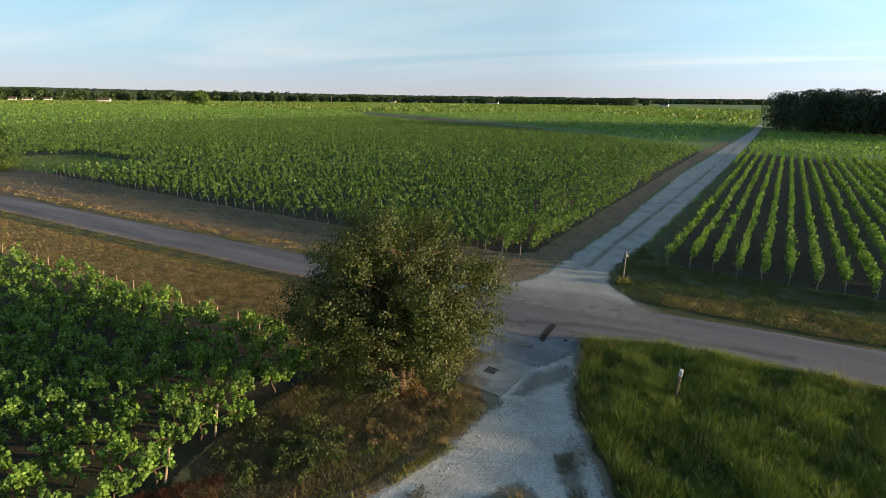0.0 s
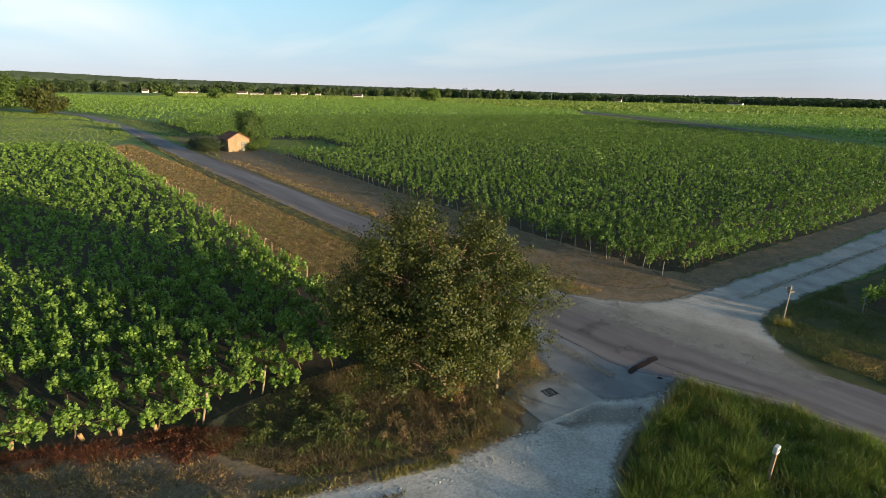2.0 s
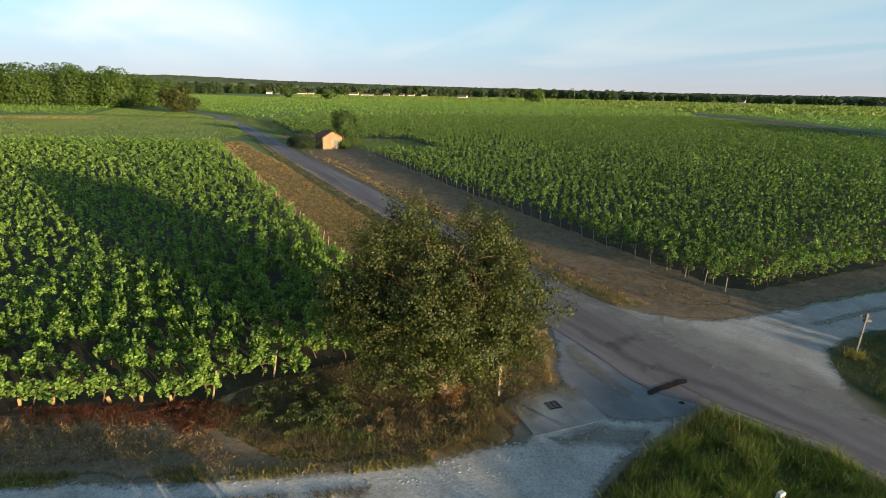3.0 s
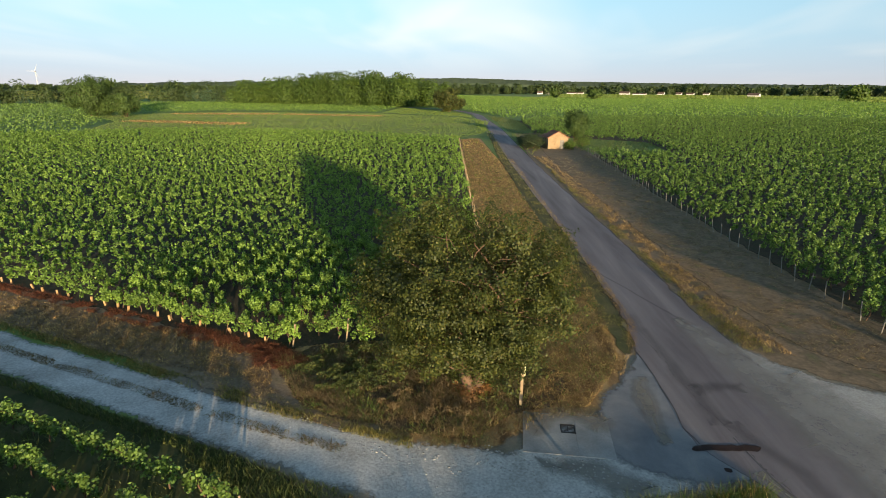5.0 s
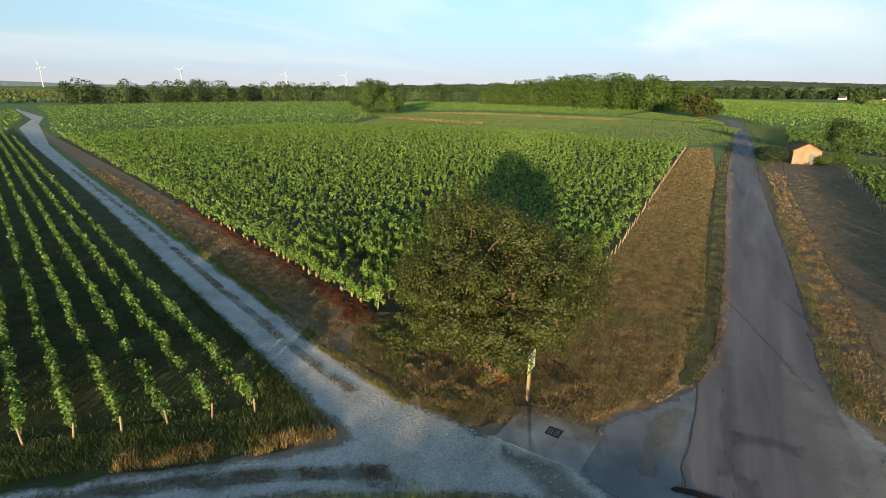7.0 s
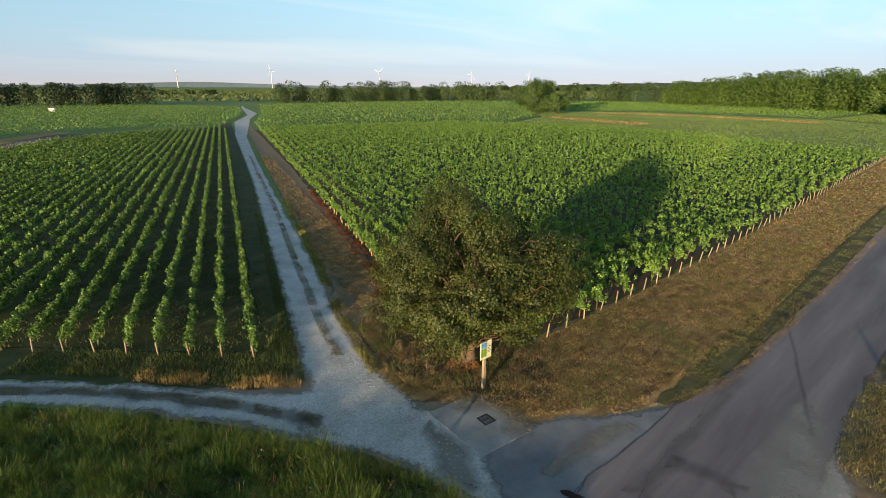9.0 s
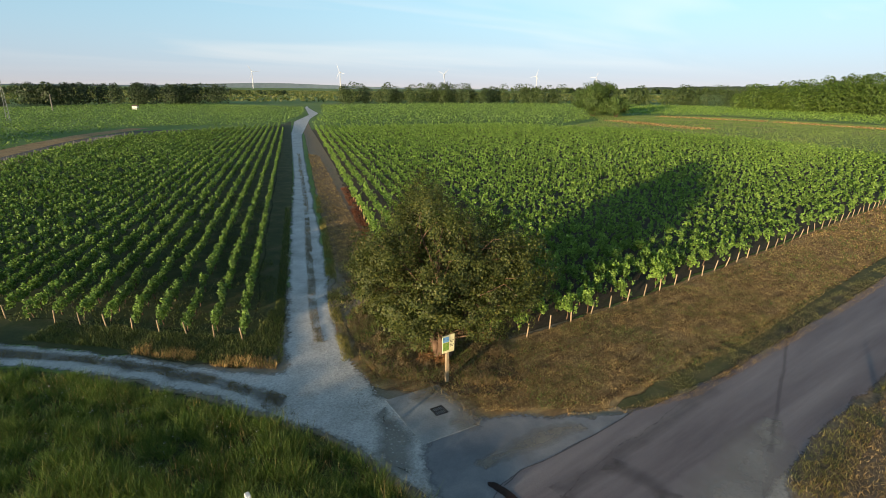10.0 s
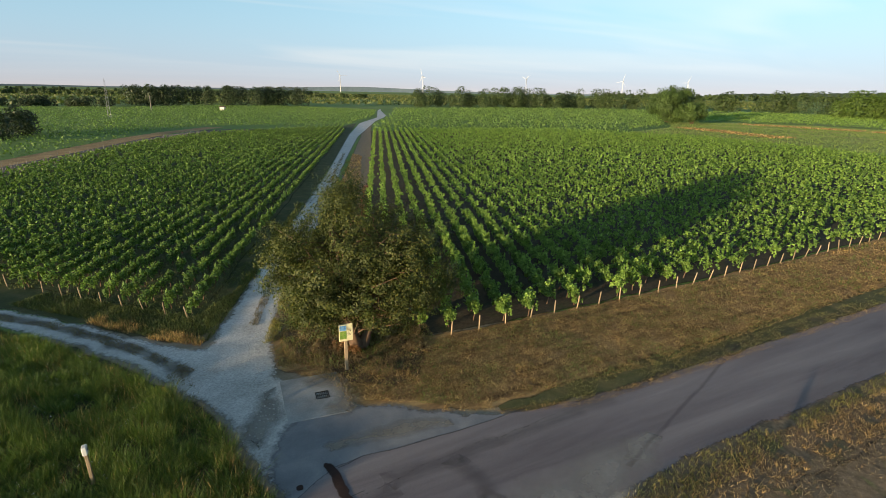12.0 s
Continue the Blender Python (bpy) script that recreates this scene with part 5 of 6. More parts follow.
MID_S = band([(-60, -55), (-25.5, -26.1), (-14.9, -17.6), (-9.3, -13.0), (-5.2, -9.7), (-2.4, -7.2)], 0.22)
MID_N = band([(8.0, 14.6), (10.9, 19.4), (15.8, 26.9), (22.1, 36.6), (39.6, 63.9), (78, 125)], 0.22)
MID_E = band([(9.6, -38), (5.6, -25), (4.2, -18.6), (3.1, -15.4), (2.36, -11.5), (2.06, -8.9), (1.95, -5.6)], 0.3)
for mid, k, where in ((MID_S, 51, (-6, -10, 11)), (MID_N, 52, (12, 22, 12)), (MID_E, 53, (3, -12, 12))):
    blades(mid, 160 if k == 52 else 520, 0.06, M_DEAD, "rut_weeds", "flattened dead weeds between the wheel ruts", "weeds", 0.014, 1.6, k, clump=0.0 if k == 52 else 1.1, reach=where, zmin=0.024)
    blades(mid, 90, 0.05, M_WEED, "rut_grass", "flattened green weeds between the wheel ruts", "weeds", 0.014, 1.4, k + 5, clump=1.6, reach=where, zmin=0.024)
blades([(2.46, -4.4), (2.05, -5.3), (1.95, -6.3), (2.65, -6.1), (2.7, -5.0)], 420, 0.05, M_DEAD, "track_weeds", "flattened brown weeds in the track", "weeds", 0.012, 1.3, 60, zmin=0.024)


# ================= tracks: middle strips, seams, stains and a painted shadow ===
def middle(name, line, half, z, mat, label, wob=0.12, category="track"):
    sheet(name, strip(line, half * 1.5, half * 1.5, 0.35, wob), z, mat, label, category, rim=half * 1.2)


middle("rut_track_east", [(9.6, -38), (5.6, -25), (4.2, -18.6), (3.1, -15.4), (2.36, -11.5), (2.06, -8.9), (1.95, -5.4)], 0.30, 0.027, M_DIRT_THIN, "brown weedy ridge between wheel ruts", 0.16)
middle("shoulder_west", [(-190, 109.9), (-118, 71.9), (-59, 38.4), (-29.5, 22.1), (-18, 15.9), (-10.6, 11.7), (-5.2, 8.6), (-2.6, 6.6)], 0.12, 0.03, M_GRAVEL_DULL, "pale gravelly edge of the asphalt", 0.09, "road edge")
middle("shoulder_meadow", [(4.4, 3.7), (8.3, 3.1), (11.4, 1.7), (15, -0.4), (31, -8.0)], 0.16, 0.04, M_DIRT_THIN, "straw-coloured edge of the asphalt", 0.08, "road edge")
for k, line in enumerate([[(-24, 18.6), (-11.4, 11.4), (-7.06, 9.5), (-3.2, 7.75), (0.1, 6.05), (2.4, 4.85)], [(0.3, 5.9), (0.65, 6.8), (1.2, 7.9)], [(14, 1.2), (9.0, 3.5), (5.0, 4.9), (2.4, 5.2)]]):
    sheet("tyre_band_%d" % (k + 1), strip(line, 0.42, 0.42, 0.4, 0.1), 0.0405, M_TYRE_SHADOW, "darker band worn by tyres into the asphalt", "tyre marks", rim=0.36)
# a pole's cast shadow, laid as a dark strip along the sun's direction
middle("shadow_line", [(-15.4, 13.2), (-13.5, 12.7), (-8.6, 11.85), (-4.5, 11.05), (-2.4, 10.7)], 0.07, 0.0415, M_TYRE_SHADOW, "dark line painted as a pole's shadow across the asphalt", 0.03, "road seam")
middle("seam_1", [(-3.4, 6.7), (-1.4, 5.6), (0.1, 4.75), (2.0, 3.5), (2.7, 3.3)], 0.013, 0.042, M_SEAM, "dark cracked seam in the asphalt", 0.04, "road seam")
middle("seam_2", [(3.0, 4.6), (3.9, 4.2), (5.2, 3.7), (8.0, 3.4)], 0.016, 0.042, M_SEAM, "dark cracked seam in the asphalt", 0.04, "road seam")
sheet("mud_stain", wavy([(2.58, 2.95), (2.85, 2.75), (3.2, 3.5), (3.55, 4.15), (3.9, 4.8), (3.72, 5.05), (3.3, 4.4), (2.95, 3.75)], 0.12, 0.06, 2), 0.046, M_MUD, "dark brown damp mud patch on the asphalt", "stain", rim=0.12)
sheet("mud_spot", wavy([(3.75, 2.9), (3.95, 2.8), (4.1, 3.0), (3.9, 3.15)], 0.08, 0.03, 2), 0.046, M_MUD, "small dark mud spot on the asphalt", "stain", rim=0.06)


# ================= slab and drain =================
def yawed(x, y, z, turn):
    return Matrix.Translation((x, y, z)) @ Matrix.Rotation(radians(turn), 4, "Z")


slab_turn = math.degrees(math.atan2(2.33, 1.66))
slab = new("concrete_slab")
slab.matrix_basis = yawed(0.32, -0.28, 0.0, slab_turn)
bm = bmesh.new()
# four strips leave the opening of the drain free
gx, gy, half = 0.05, 0.36, 0.26
X0, X1, Y0, Y1 = -1.46, 1.46, -1.05, 1.15
for a0, a1, b0, b1 in ((X0, gx - half, Y0, Y1), (gx + half, X1, Y0, Y1), (gx - half, gx + half, Y0, gy - half), (gx - half, gx + half, gy + half, Y1)):
    box(bm, (a1 - a0, b1 - b0, 0.10), Matrix.Translation(((a0 + a1) / 2, (b0 + b1) / 2, -0.004)))
bmesh.ops.remove_doubles(bm, verts=bm.verts, dist=0.001)
for v in bm.verts:
    if abs(v.co.x) > 1.4 or abs(v.co.y) > 1.05:
        v.co.x += 0.05 * noise.noise(v.co * 3)
        v.co.y += 0.05 * noise.noise(v.co * 3 + Vector((5, 5, 5)))
part("slab", bm, M_CONCRETE, slab)
tagged(slab, "cracked pale concrete slab round a drain", "concrete slab")
grate = new("drain_grate")
grate.matrix_basis = slab.matrix_basis @ Matrix.Translation((gx, gy, 0.018))
bm = bmesh.new()
for s in (-1, 1):
    box(bm, (0.5, 0.04, 0.05), Matrix.Translation((0, s * 0.23, 0)), 0.005)
    box(bm, (0.04, 0.42, 0.05), Matrix.Translation((s * 0.23, 0, 0)), 0.005)
box(bm, (0.03, 0.42, 0.045), Matrix.Translation((0, 0, 0)), 0.004)
part("frame", bm, M_IRON, grate)
for k in range(6):
    for s in (-1, 1):
        bm = bmesh.new()
        box(bm, (0.19, 0.028, 0.04), Matrix.Translation((s * 0.113, -0.175 + 0.07 * k, 0)), 0.004)
        part("bar", bm, M_IRON, grate)
# a flat plate closes the drain; its dark colour stands for the pit's shade
bm = bmesh.new()
box(bm, (0.5, 0.5, 0.01), Matrix.Translation((0, 0, -0.028)))
part("pit", bm, M_OPENING, grate, "dark plate below the bars, coloured as the pit's shade")
tagged(grate, "dark cast-iron drain grate set in the slab", "drain grate")


sheet("slab_dirt", wavy([(-1.6, -1.2), (0.0, -1.7), (0.2, -0.7), (-0.35, 0.05), (0.1, 0.5), (0.9, 0.75), (0.7, 1.5), (0.2, 2.0), (-0.9, 1.2), (-1.5, 0.0)], 0.25, 0.1, 2), 0.051, M_DIRT_THIN, "dirt washed over the slab from the tree's side", "dirt", rim=0.5)
blades([(-1.5, -1.3), (-0.4, -1.9), (-0.6, -1.0), (-0.85, -0.4), (-0.2, 0.7), (0.3, 1.6), (-0.4, 1.6), (-1.3, 0.3)], 420, 0.12, M_DEAD, "slab_weeds", "brown weeds creeping over the slab's edge", "weeds", 0.010, 0.8, 61, clump=1.2)
blades([(-1.5, -1.3), (-0.5, -1.8), (-0.9, -0.4), (-0.3, 0.8), (0.2, 1.6), (-0.4, 1.6), (-1.3, 0.3)], 160, 0.12, M_WEED, "slab_weeds", "green weeds creeping over the slab's edge", "weeds", 0.010, 0.7, 62, clump=1.2)
rng_stake = np.random.default_rng(77)
t_stake = rng_stake.random(260)
x_stake = np.interp(t_stake, [0, 0.2, 0.6, 1], [6.5, -11.5, -47.5, -67.5]) + rng_stake.normal(0, 0.8, 260)
y_stake = np.interp(t_stake, [0, 0.2, 0.6, 1], [-61, -69.5, -97, -109]) + rng_stake.normal(0, 0.9, 260)
paths = [[(x, y, 0.0, 0.022), (x + 0.05, y, 0.95, 0.02)] for x, y in zip(x_stake, y_stake)]
tagged(part("stakes", raw_mesh("stakes", *tube_arrays(paths, 4), M_GREYWOOD)), "grey stakes of a young planting", "stakes", "", "stuff")


# ================= signs and markers =================
sign = new("information_sign")
sign.matrix_basis = yawed(-1.9, -0.6, 0.01, -33)
# local: the board faces +Y
bm = bmesh.new()
box(bm, (0.13, 0.11, 2.02), Matrix.Translation((0, 0, 1.01)), 0.012)
part("post", bm, M_POST, sign, "square pale wooden post")
bm = bmesh.new()
box(bm, (0.56, 0.04, 0.74), Matrix.Translation((0, 0.075, 1.72)), 0.008)
board = part("board", bm, M_CREAM, sign, "cream-yellow printed board")
for nm, w, h, x, z, mt in (("sky_picture", 0.28, 0.22, 0.12, 1.92, M_PICBLUE), ("field_picture", 0.28, 0.34, 0.12, 1.62, M_PICGREEN)):
    bm = bmesh.new()
    box(bm, (w, 0.006, h), Matrix.Translation((x, 0.098, z)))
    part(nm, bm, mt, board)
for k in range(5):
    bm = bmesh.new()
    box(bm, (0.17 - 0.03 * (k % 3), 0.006, 0.018), Matrix.Translation((-0.15 + 0.015 * (k % 3), 0.098, 1.84 - 0.06 * k)))
    part("text_bar", bm, M_INK, board)
tagged(sign, "cream information board on a pale wooden post", "information sign")

marker = new("marker_post")
marker.matrix_basis = yawed(7.15, -2.05, 0.05, 60) @ pose(0, 0, 0, 3, -3, 0)
bm = bmesh.new()
box(bm, (0.09, 0.09, 1.04), Matrix.Translation((0, 0, 0.51)), 0.01)
part("post", bm, M_POST, marker)
bm = bmesh.new()
box(bm, (0.22, 0.13, 0.26), Matrix.Translation((0, 0, 1.13)), 0.02)
cap = part("cap", bm, M_WHITE, marker, "white plastic cap")
for s in (-1, 1):
    bm = bmesh.new()
    box(bm, (0.15, 0.006, 0.06), Matrix.Translation((0, s * 0.068, 1.15)))
    part("plate", bm, M_INK, cap)
tagged(marker, "white capped marker post standing in tall grass", "marker post")

way = new("waymark_post")
way.matrix_basis = yawed(9.55, 11.7, 0.0, 20) @ pose(0, 0, 0, -3, 3, 0)
bm = bmesh.new()
box(bm, (0.065, 0.065, 2.1), Matrix.Translation((0, 0, 1.03)), 0.01)
part("post", bm, M_GREYWOOD, way)
for z, dx in ((1.72, 0.08), (1.90, -0.05)):
    bm = bmesh.new()
    box(bm, (0.34, 0.03, 0.12), Matrix.Translation((dx, 0.062, z)), 0.006)
    part("arm", bm, M_GREYWOOD, way, "pale direction board")
tagged(way, "leaning wooden waymark post with small pale boards", "signpost")


blades([(9.1, 11.2), (9.9, 11.2), (10.1, 12.0), (9.4, 12.2)], 420, 0.4, M_FRINGE, "post_tuft", "dry yellow grass round the waymark post", "grass", 0.012, 0.35, 19, tuft=12)


# ================= shed with its bushes =================
def bush(name, x, y, h, r, mat, label, seed, leaf=0.16, n=2600, category="bush", group=""):
    rng = np.random.default_rng(seed)
    c = blob_points(n, (0, 0, h * 0.5), (r, r, h * 0.52), rng, 0.4, seed * 1.3, 0.5)
    c[:, 2] = np.maximum(c[:, 2], 0.05)
    out = unit(c - np.array([0, 0, h * 0.3])) * 0.8
    thing = new(name)
    thing.location = (x, y, 0)
    stems = [np.column_stack([np.linspace(0, r * 0.6 * math.cos(a), 4), np.linspace(0, r * 0.6 * math.sin(a), 4), np.linspace(-0.05, h * 0.7, 4), np.linspace(0.06, 0.015, 4)]) for a in rng.uniform(0, 6.28, 5)]
    part("stem", raw_mesh("stem", *tube_arrays(stems, 5), M_BARK), M_BARK, thing)
    part("foliage", quads_mesh("foliage", leaf_quads(c, leaf * rng.uniform(0.7, 1.3, len(c)), 0.4, out), mat), mat, thing)
    return tagged(thing, label, category, group)


def gable_house(name, x, y, turn, w, l, eaves, ridge, wall_mat, roof_mat, label, category, courses=0, openings=()):
    """A small house: walls with gables on the short sides, an overhanging roof of two slopes, openings."""
    thing = new(name)
    thing.matrix_basis = yawed(x, y, 0, turn)
    bm = bmesh.new()
    prof = [(-w / 2, 0), (w / 2, 0), (w / 2, eaves), (0, ridge - 0.05), (-w / 2, eaves)]
    f = [bm.verts.new((a, -l / 2, b)) for a, b in prof]
    g = [bm.verts.new((a, l / 2, b)) for a, b in prof]
    bm.faces.new(f)
    bm.faces.new(g[::-1])
    for i in range(5):
        j = (i + 1) % 5
        bm.faces.new([f[j], f[i], g[i], g[j]])
    bmesh.ops.recalc_face_normals(bm, faces=bm.faces)
    part("wall", bm, wall_mat, thing)
    run, rise = w / 2, ridge - eaves
    slope = math.hypot(run, rise)
    over = 0.12 * slope
    for s in (-1, 1):
        bm = bmesh.new()
        ang = math.atan2(rise, run)
        m = Matrix.Translation((s * (run / 2 + over * 0.4), 0, (eaves + ridge) / 2 - over * 0.2)) @ Matrix.Rotation(s * ang, 4, "Y")
        box(bm, (slope + over, l + 0.5, 0.08), m, 0.01)
        roof = part("roof", bm, roof_mat, thing)
        for k in range(courses):
            bm = bmesh.new()
            t = (k + 0.5) / courses - 0.5
            box(bm, ((slope + over) / courses * 0.96, l + 0.52, 0.05), m @ Matrix.Translation((t * (slope + over), 0, 0.05)) @ Matrix.Rotation(-s * 0.06, 4, "Y"), 0.01)
            part("tile_course", bm, roof_mat, roof)
    for nm, cx, cz, ow, oh in openings:
        bm = bmesh.new()
        box(bm, (ow, 0.05, oh), Matrix.Translation((cx, -l / 2 - 0.012, cz)), 0.005)
        part(nm, bm, M_GREYWOOD if nm == "door" else M_OPENING, thing)
    return tagged(thing, label, category)


gable_house("vineyard_shed", -71.8, 57.9, 64, 3.9, 4.6, 2.25, 3.35, M_PLASTER, M_TILE, "small ochre plastered shed with a clay tile roof", "shed", 9, [("door", 0.75, 0.85, 0.8, 1.7)])
bush("bush", -73.6, 53.9, 2.6, 2.3, M_DARKWOODS, "dark rounded bush against the shed", 3, 0.2)
bush("bush", -77.8, 55.6, 2.2, 2.6, M_DARKWOODS, "dark hedge-like bush beside the road", 4, 0.2)
bush("bush", -68.3, 58.6, 1.7, 1.2, M_WOODS, "low green shrub at the shed's foot", 5, 0.18, 1200)
bush("bush", -72.2, 65.2, 2.2, 2.0, M_WOODS, "straggling green bush behind the shed", 6, 0.18, 1800)
tree("tree", -78.5, 69.0, 7.0, (2.7, 2.7, 3.1), 4.0, 240, 60, 0.24, 0.38, M_SHEDTREE, "dense round dark green tree behind the shed", seed=11, stems=3, low=1.0)
tree("tree", -240, -33, 15, (10.5, 10.5, 7.4), 7.6, 460, 60, 0.5, 0.9, M_SHEDTREE, "broad green lone tree in the fields", seed=12, stems=3, trunk_r=0.5, low=0.8)
tree("tree", -232, -22, 9, (5.5, 5.5, 4.4), 4.6, 180, 40, 0.5, 0.8, M_SHEDTREE, "lower green tree beside the lone one", seed=13, stems=3, trunk_r=0.3, low=0.8)
tree("tree", -226, 117, 10, (8.5, 8.5, 5.4), 5.6, 250, 24, 0.7, 0.9, M_TREE, "olive-brown spreading tree at the wood's end", seed=14, stems=4, trunk_r=0.35, low=0.6)
tree("tree", -296, 634, 17, (12, 12, 8.5), 9, 160, 16, 2.0, 1.6, M_WOODS, "round green tree standing alone far off", seed=15, stems=2, trunk_r=0.5, low=1.0)
tree("tree", -438, 410, 11, (8, 8, 5), 6.3, 110, 14, 1.6, 1.2, M_WOODS, "small tree among far vineyards", seed=16, stems=2, trunk_r=0.4, low=1.5)
tree("tree", -520, 423, 10, (7, 7, 4.5), 6.0, 90, 14, 1.6, 1.2, M_WOODS, "small tree among far vineyards", seed=17, stems=2, trunk_r=0.4, low=1.5)


# ================= distance: hut, village, poles, turbines, hills =================
gable_house("hut", -161, -233, 30, 2.0, 2.2, 1.6, 2.2, M_HOUSEWALL, M_SLATE, "tiny white hut among the vines", "hut", 0, [("door", 0.0, 0.9, 0.9, 1.8)])


def bearing(az, dist):
    return -math.sin(radians(az)) * dist, math.cos(radians(az)) * dist


for az, dist, w, l, e, r, lab in ((52.4, 1180, 8, 16, 4.2, 8.5, "white house with a brown roof far off"), (51.6, 1200, 8, 12, 4, 8, "white house with a brown roof far off"),
                                  (49.2, 1150, 9, 26, 4, 6.5, "long low white building far off"), (48.3, 1160, 9, 16, 4, 7, "white house with a brown roof far off"),
                                  (44.0, 1080, 10, 26, 5, 9, "white farmhouse with a red-brown roof far off"), (42.6, 1080, 9, 34, 4, 6, "long white farm building far off"),
                                  (40.6, 1150, 9, 18, 4, 8, "white house with a brown roof far off"), (39.0, 1160, 9, 15, 4, 8, "white house with a brown roof far off"),
                                  (38.0, 1170, 9, 20, 4, 7, "white house with a brown roof far off"), (36.6, 1180, 9, 16, 4, 7, "white house with a brown roof far off"),
                                  (32.6, 1000, 14, 24, 4, 8, "pale rounded farm building far off"), (5.6, 1150, 9, 18, 4, 8, "dark-roofed farmhouse far off"),
                                  (-5.0, 1100, 12, 34, 4, 7, "low red-roofed barn far off"), (-7.6, 1200, 10, 26, 4, 7, "white barn far off"), (-22.2, 1000, 9, 20, 5, 8, "white house among far trees")):
    hx, hy = bearing(az, dist)
    gable_house("house", hx, hy, az + 75, w * 0.8, l * 0.7, e * 0.8, r * 0.8, M_HOUSEWALL, M_SLATE, lab, "house", 0, [("window", -w * 0.15, 1.8, 1.2, 1.4), ("door", w * 0.15, 1.1, 1.1, 2.2)])


def pole(name, az, dist, h, label):
    px, py = bearing(az, dist)
    thing = new(name)
    thing.matrix_basis = yawed(px, py, 0, az + 20)
    part("mast", raw_mesh("mast", *tube_arrays([[(0, 0, -0.2, 0.26), (0, 0, h * 0.5, 0.22), (0, 0, h, 0.15)]], 6), M_GREYWOOD), M_GREYWOOD, thing)
    bm = bmesh.new()
    box(bm, (2.4, 0.16, 0.16), Matrix.Translation((0, 0, h - 0.7)), 0.02)
    part("crossarm", bm, M_GREYWOOD, thing)
    return tagged(thing, label, "utility pole", "utility poles")


pole("utility_pole", 12.3, 560, 13, "grey utility pole in the far vineyards")
pole("utility_pole", 5.2, 900, 15, "grey utility pole near far farm buildings")
pole("utility_pole", 21.0, 900, 14, "grey utility pole near the skyline")
pole("utility_pole", 151.9, 279, 7, "grey utility pole beyond the south fields")

px, py = -84.3, -188.5
pylon = new("lattice_pylon")
pylon.matrix_basis = yawed(px, py, 0, 60)
legs = [(sx, sy) for sx in (-1, 1) for sy in (-1, 1)]
for sx, sy in legs:
    part("leg", raw_mesh("leg", *tube_arrays([[(sx * 0.5, sy * 0.5, -0.1, 0.045), (sx * 0.25, sy * 0.25, 9, 0.035), (sx * 0.1, sy * 0.1, 13.5, 0.025)]], 4), M_STEEL), M_STEEL, pylon)
for k in range(9):
    z0, z1 = k * 1.3, k * 1.3 + 1.3
    r0, r1 = 0.5 - 0.029 * z0, 0.5 - 0.029 * z1
    part("brace", raw_mesh("brace", *tube_arrays([[(-r0, -r0, z0, 0.02), (r1, -r1, z1, 0.02)], [(r0, -r0, z0, 0.02), (r1, r1, z1, 0.02)], [(r0, r0, z0, 0.02), (-r1, r1, z1, 0.02)], [(-r0, r0, z0, 0.02), (-r1, -r1, z1, 0.02)]], 4), M_STEEL), M_STEEL, pylon)
for z, half in ((13.3, 1.6), (11.6, 1.3)):
    bm = bmesh.new()
    box(bm, (half * 2, 0.12, 0.14), Matrix.Translation((0.2, 0, z)), 0.02)
    part("crossarm", bm, M_STEEL, pylon)
tagged(pylon, "grey steel lattice pylon in the fields", "pylon")

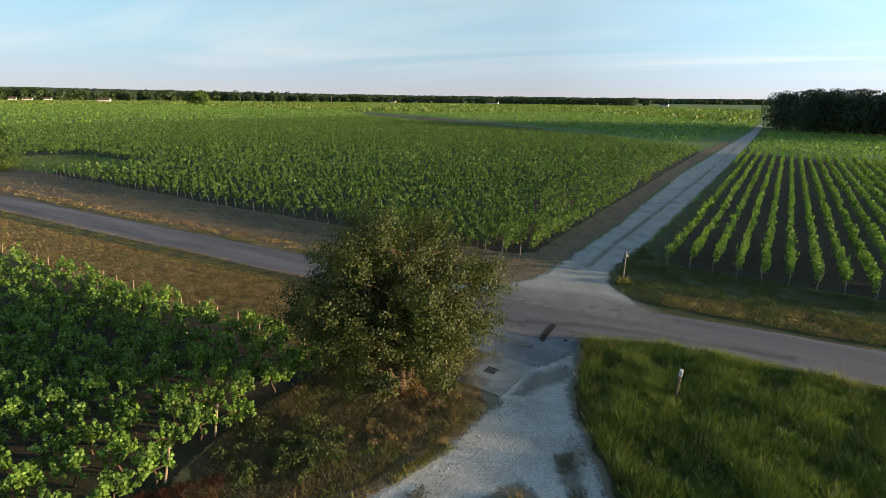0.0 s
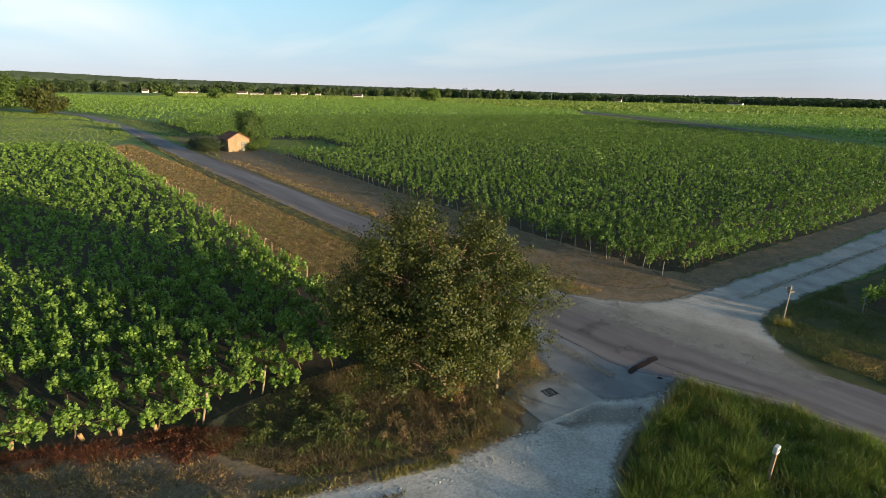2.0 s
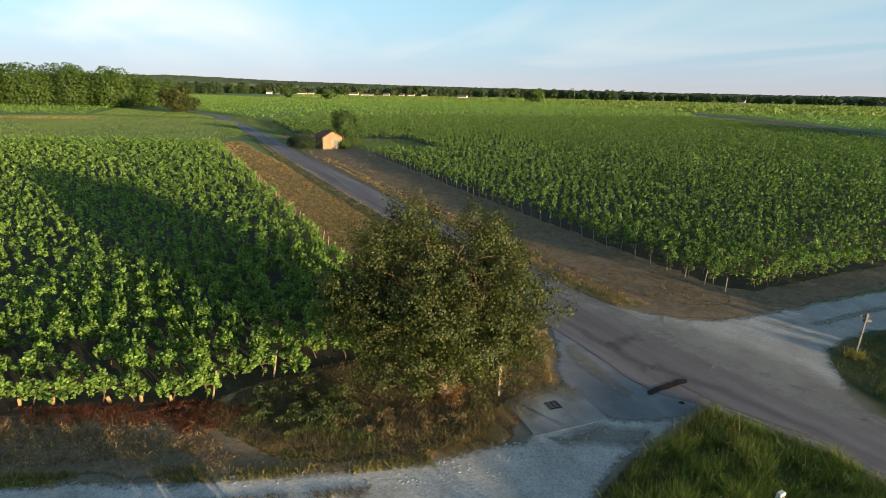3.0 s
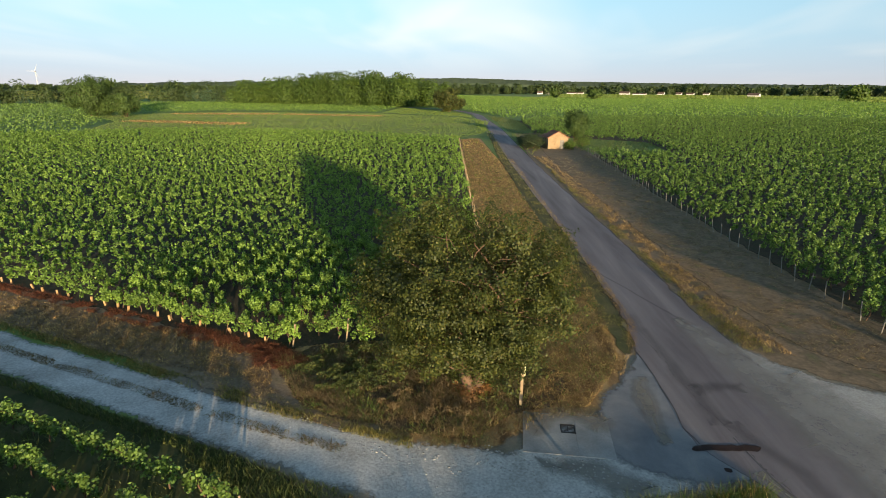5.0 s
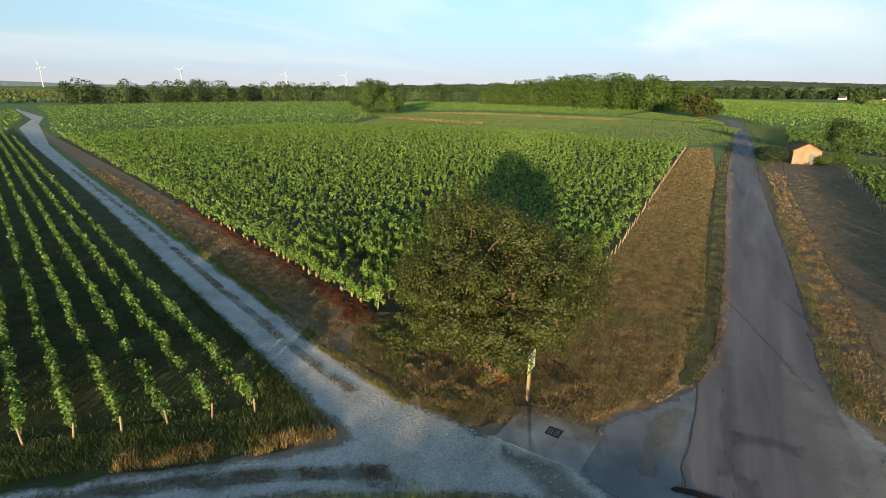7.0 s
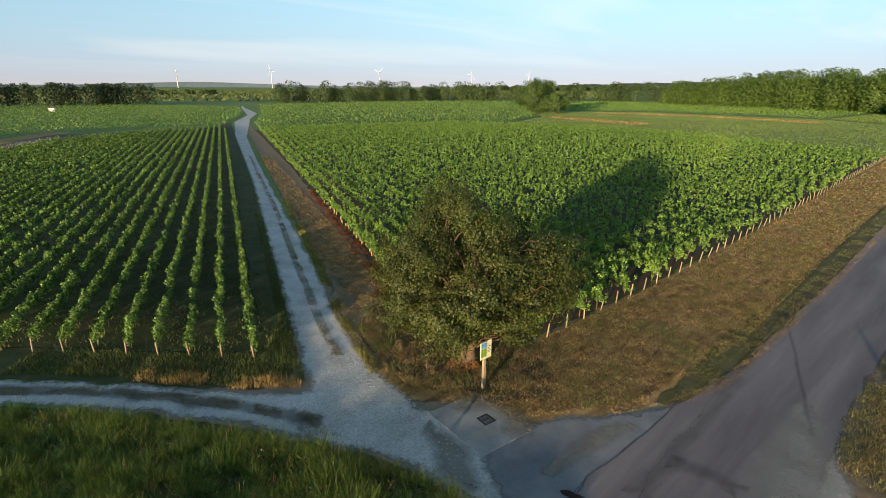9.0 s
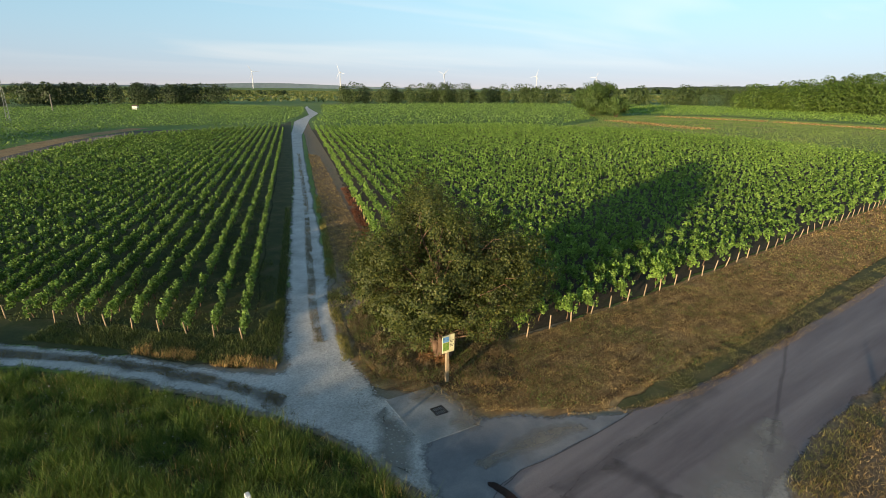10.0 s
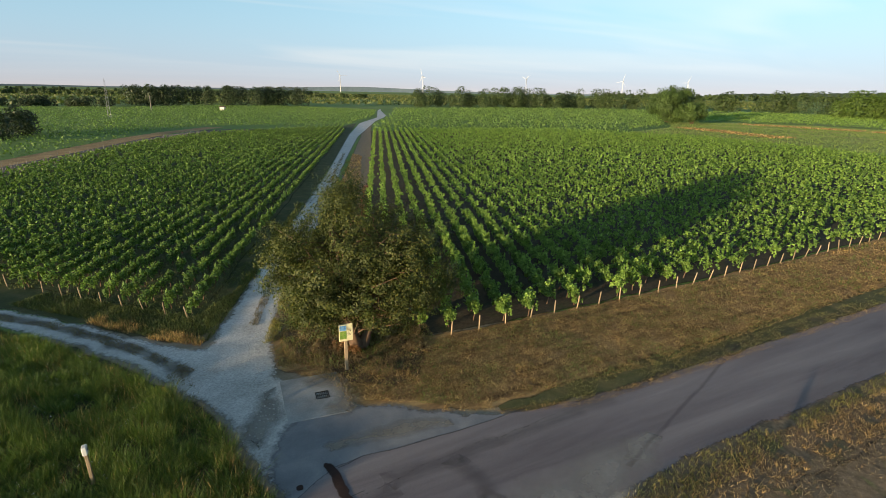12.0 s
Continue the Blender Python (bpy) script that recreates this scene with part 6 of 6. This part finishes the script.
for az, dist, face, phase in ((133.4, 2900, 20, 85), (124.9, 2720, -50, 100), (114.2, 2830, -40, 175), (104.7, 3100, -30, 20), (98.8, 3300, -35, 30)):
    tx, ty = bearing(az, dist)
    turb = new("wind_turbine")
    turb.matrix_basis = yawed(tx, ty, 0, az + face) @ Matrix.Diagonal((0.84, 0.84, 0.84, 1))
    part("tower", raw_mesh("tower", *tube_arrays([[(0, 0, -0.5, 2.6), (0, 0, 45, 2.1), (0, 0, 94, 1.5)]], 12), M_TURBINE), M_TURBINE, turb)
    bm = bmesh.new()
    box(bm, (4.5, 12, 4.5), Matrix.Translation((0, 1.5, 95)), 0.8)
    part("nacelle", bm, M_TURBINE, turb)
    part("hub", raw_mesh("hub", *tube_arrays([[(0, -4.4, 95, 2.0), (0, -5.8, 95, 1.8), (0, -7.0, 95, 0.5)]], 8), M_TURBINE), M_TURBINE, turb)
    for k in range(3):
        bm = bmesh.new()
        a = radians(phase + 120 * k)
        outline = [(-0.8, 1.5), (1.0, 4), (1.6, 10), (0.9, 26), (0.35, 46), (-0.1, 46), (-0.5, 20), (-0.8, 6)]
        lo = [bm.verts.new((u, -0.3, v)) for u, v in outline]
        hi = [bm.verts.new((u, 0.3, v)) for u, v in outline]
        bm.faces.new(lo)
        bm.faces.new(hi[::-1])
        for i in range(len(outline)):
            j = (i + 1) % len(outline)
            bm.faces.new([lo[j], lo[i], hi[i], hi[j]])
        bmesh.ops.recalc_face_normals(bm, faces=bm.faces)
        bmesh.ops.transform(bm, matrix=Matrix.Translation((0, -5.6, 95)) @ Matrix.Rotation(a, 4, "Y"), verts=bm.verts)
        part("blade", bm, M_TURBINE, turb)
    tagged(turb, "white three-bladed wind turbine on the horizon", "wind turbine", "wind turbines")

# wooded ridge behind the village, its treetops ragged against the sky, bluish haze in its colour
RIDGE = ([-45, -20, 0, 15, 30, 40, 50, 61, 70, 80, 95], [19, 20, 22, 25, 31, 35, 42, 54, 48, 36, 22])
bm = bmesh.new()
prev = None
for k in range(940):
    az = -45 + k * 0.15
    hgt = np.interp(az, *RIDGE) + 3.2 * noise.noise(Vector((az * 0.5, 3, 0))) + 2.2 * noise.noise(Vector((az * 3.1, 7, 0)))
    x, y = bearing(az, 2300)
    cur = [bm.verts.new((x, y, -1)), bm.verts.new((x * 1.01, y * 1.01, hgt * 0.6)), bm.verts.new((x * 1.03, y * 1.03, hgt)), bm.verts.new((x * 1.06, y * 1.06, hgt * 0.9))]
    if prev:
        for a in range(3):
            bm.faces.new([prev[a], cur[a], cur[a + 1], prev[a + 1]])
    prev = cur
tagged(part("backdrop", bm, M_RIDGE), "dark wooded ridge along the northern horizon, haze in its colour", "ridge", "", "structure")

# low hills on the western horizon, the blue of haze put into their colour
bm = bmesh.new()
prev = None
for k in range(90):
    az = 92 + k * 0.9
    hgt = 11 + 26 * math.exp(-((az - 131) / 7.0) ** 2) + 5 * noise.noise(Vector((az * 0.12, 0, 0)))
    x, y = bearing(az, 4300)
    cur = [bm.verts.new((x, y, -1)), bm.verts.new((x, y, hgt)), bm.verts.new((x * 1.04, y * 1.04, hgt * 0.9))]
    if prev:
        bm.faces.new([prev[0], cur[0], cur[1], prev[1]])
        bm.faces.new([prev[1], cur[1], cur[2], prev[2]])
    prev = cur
tagged(part("backdrop", bm, M_HILL), "low hills on the horizon with blue-green haze in their colour", "hills", "", "structure")
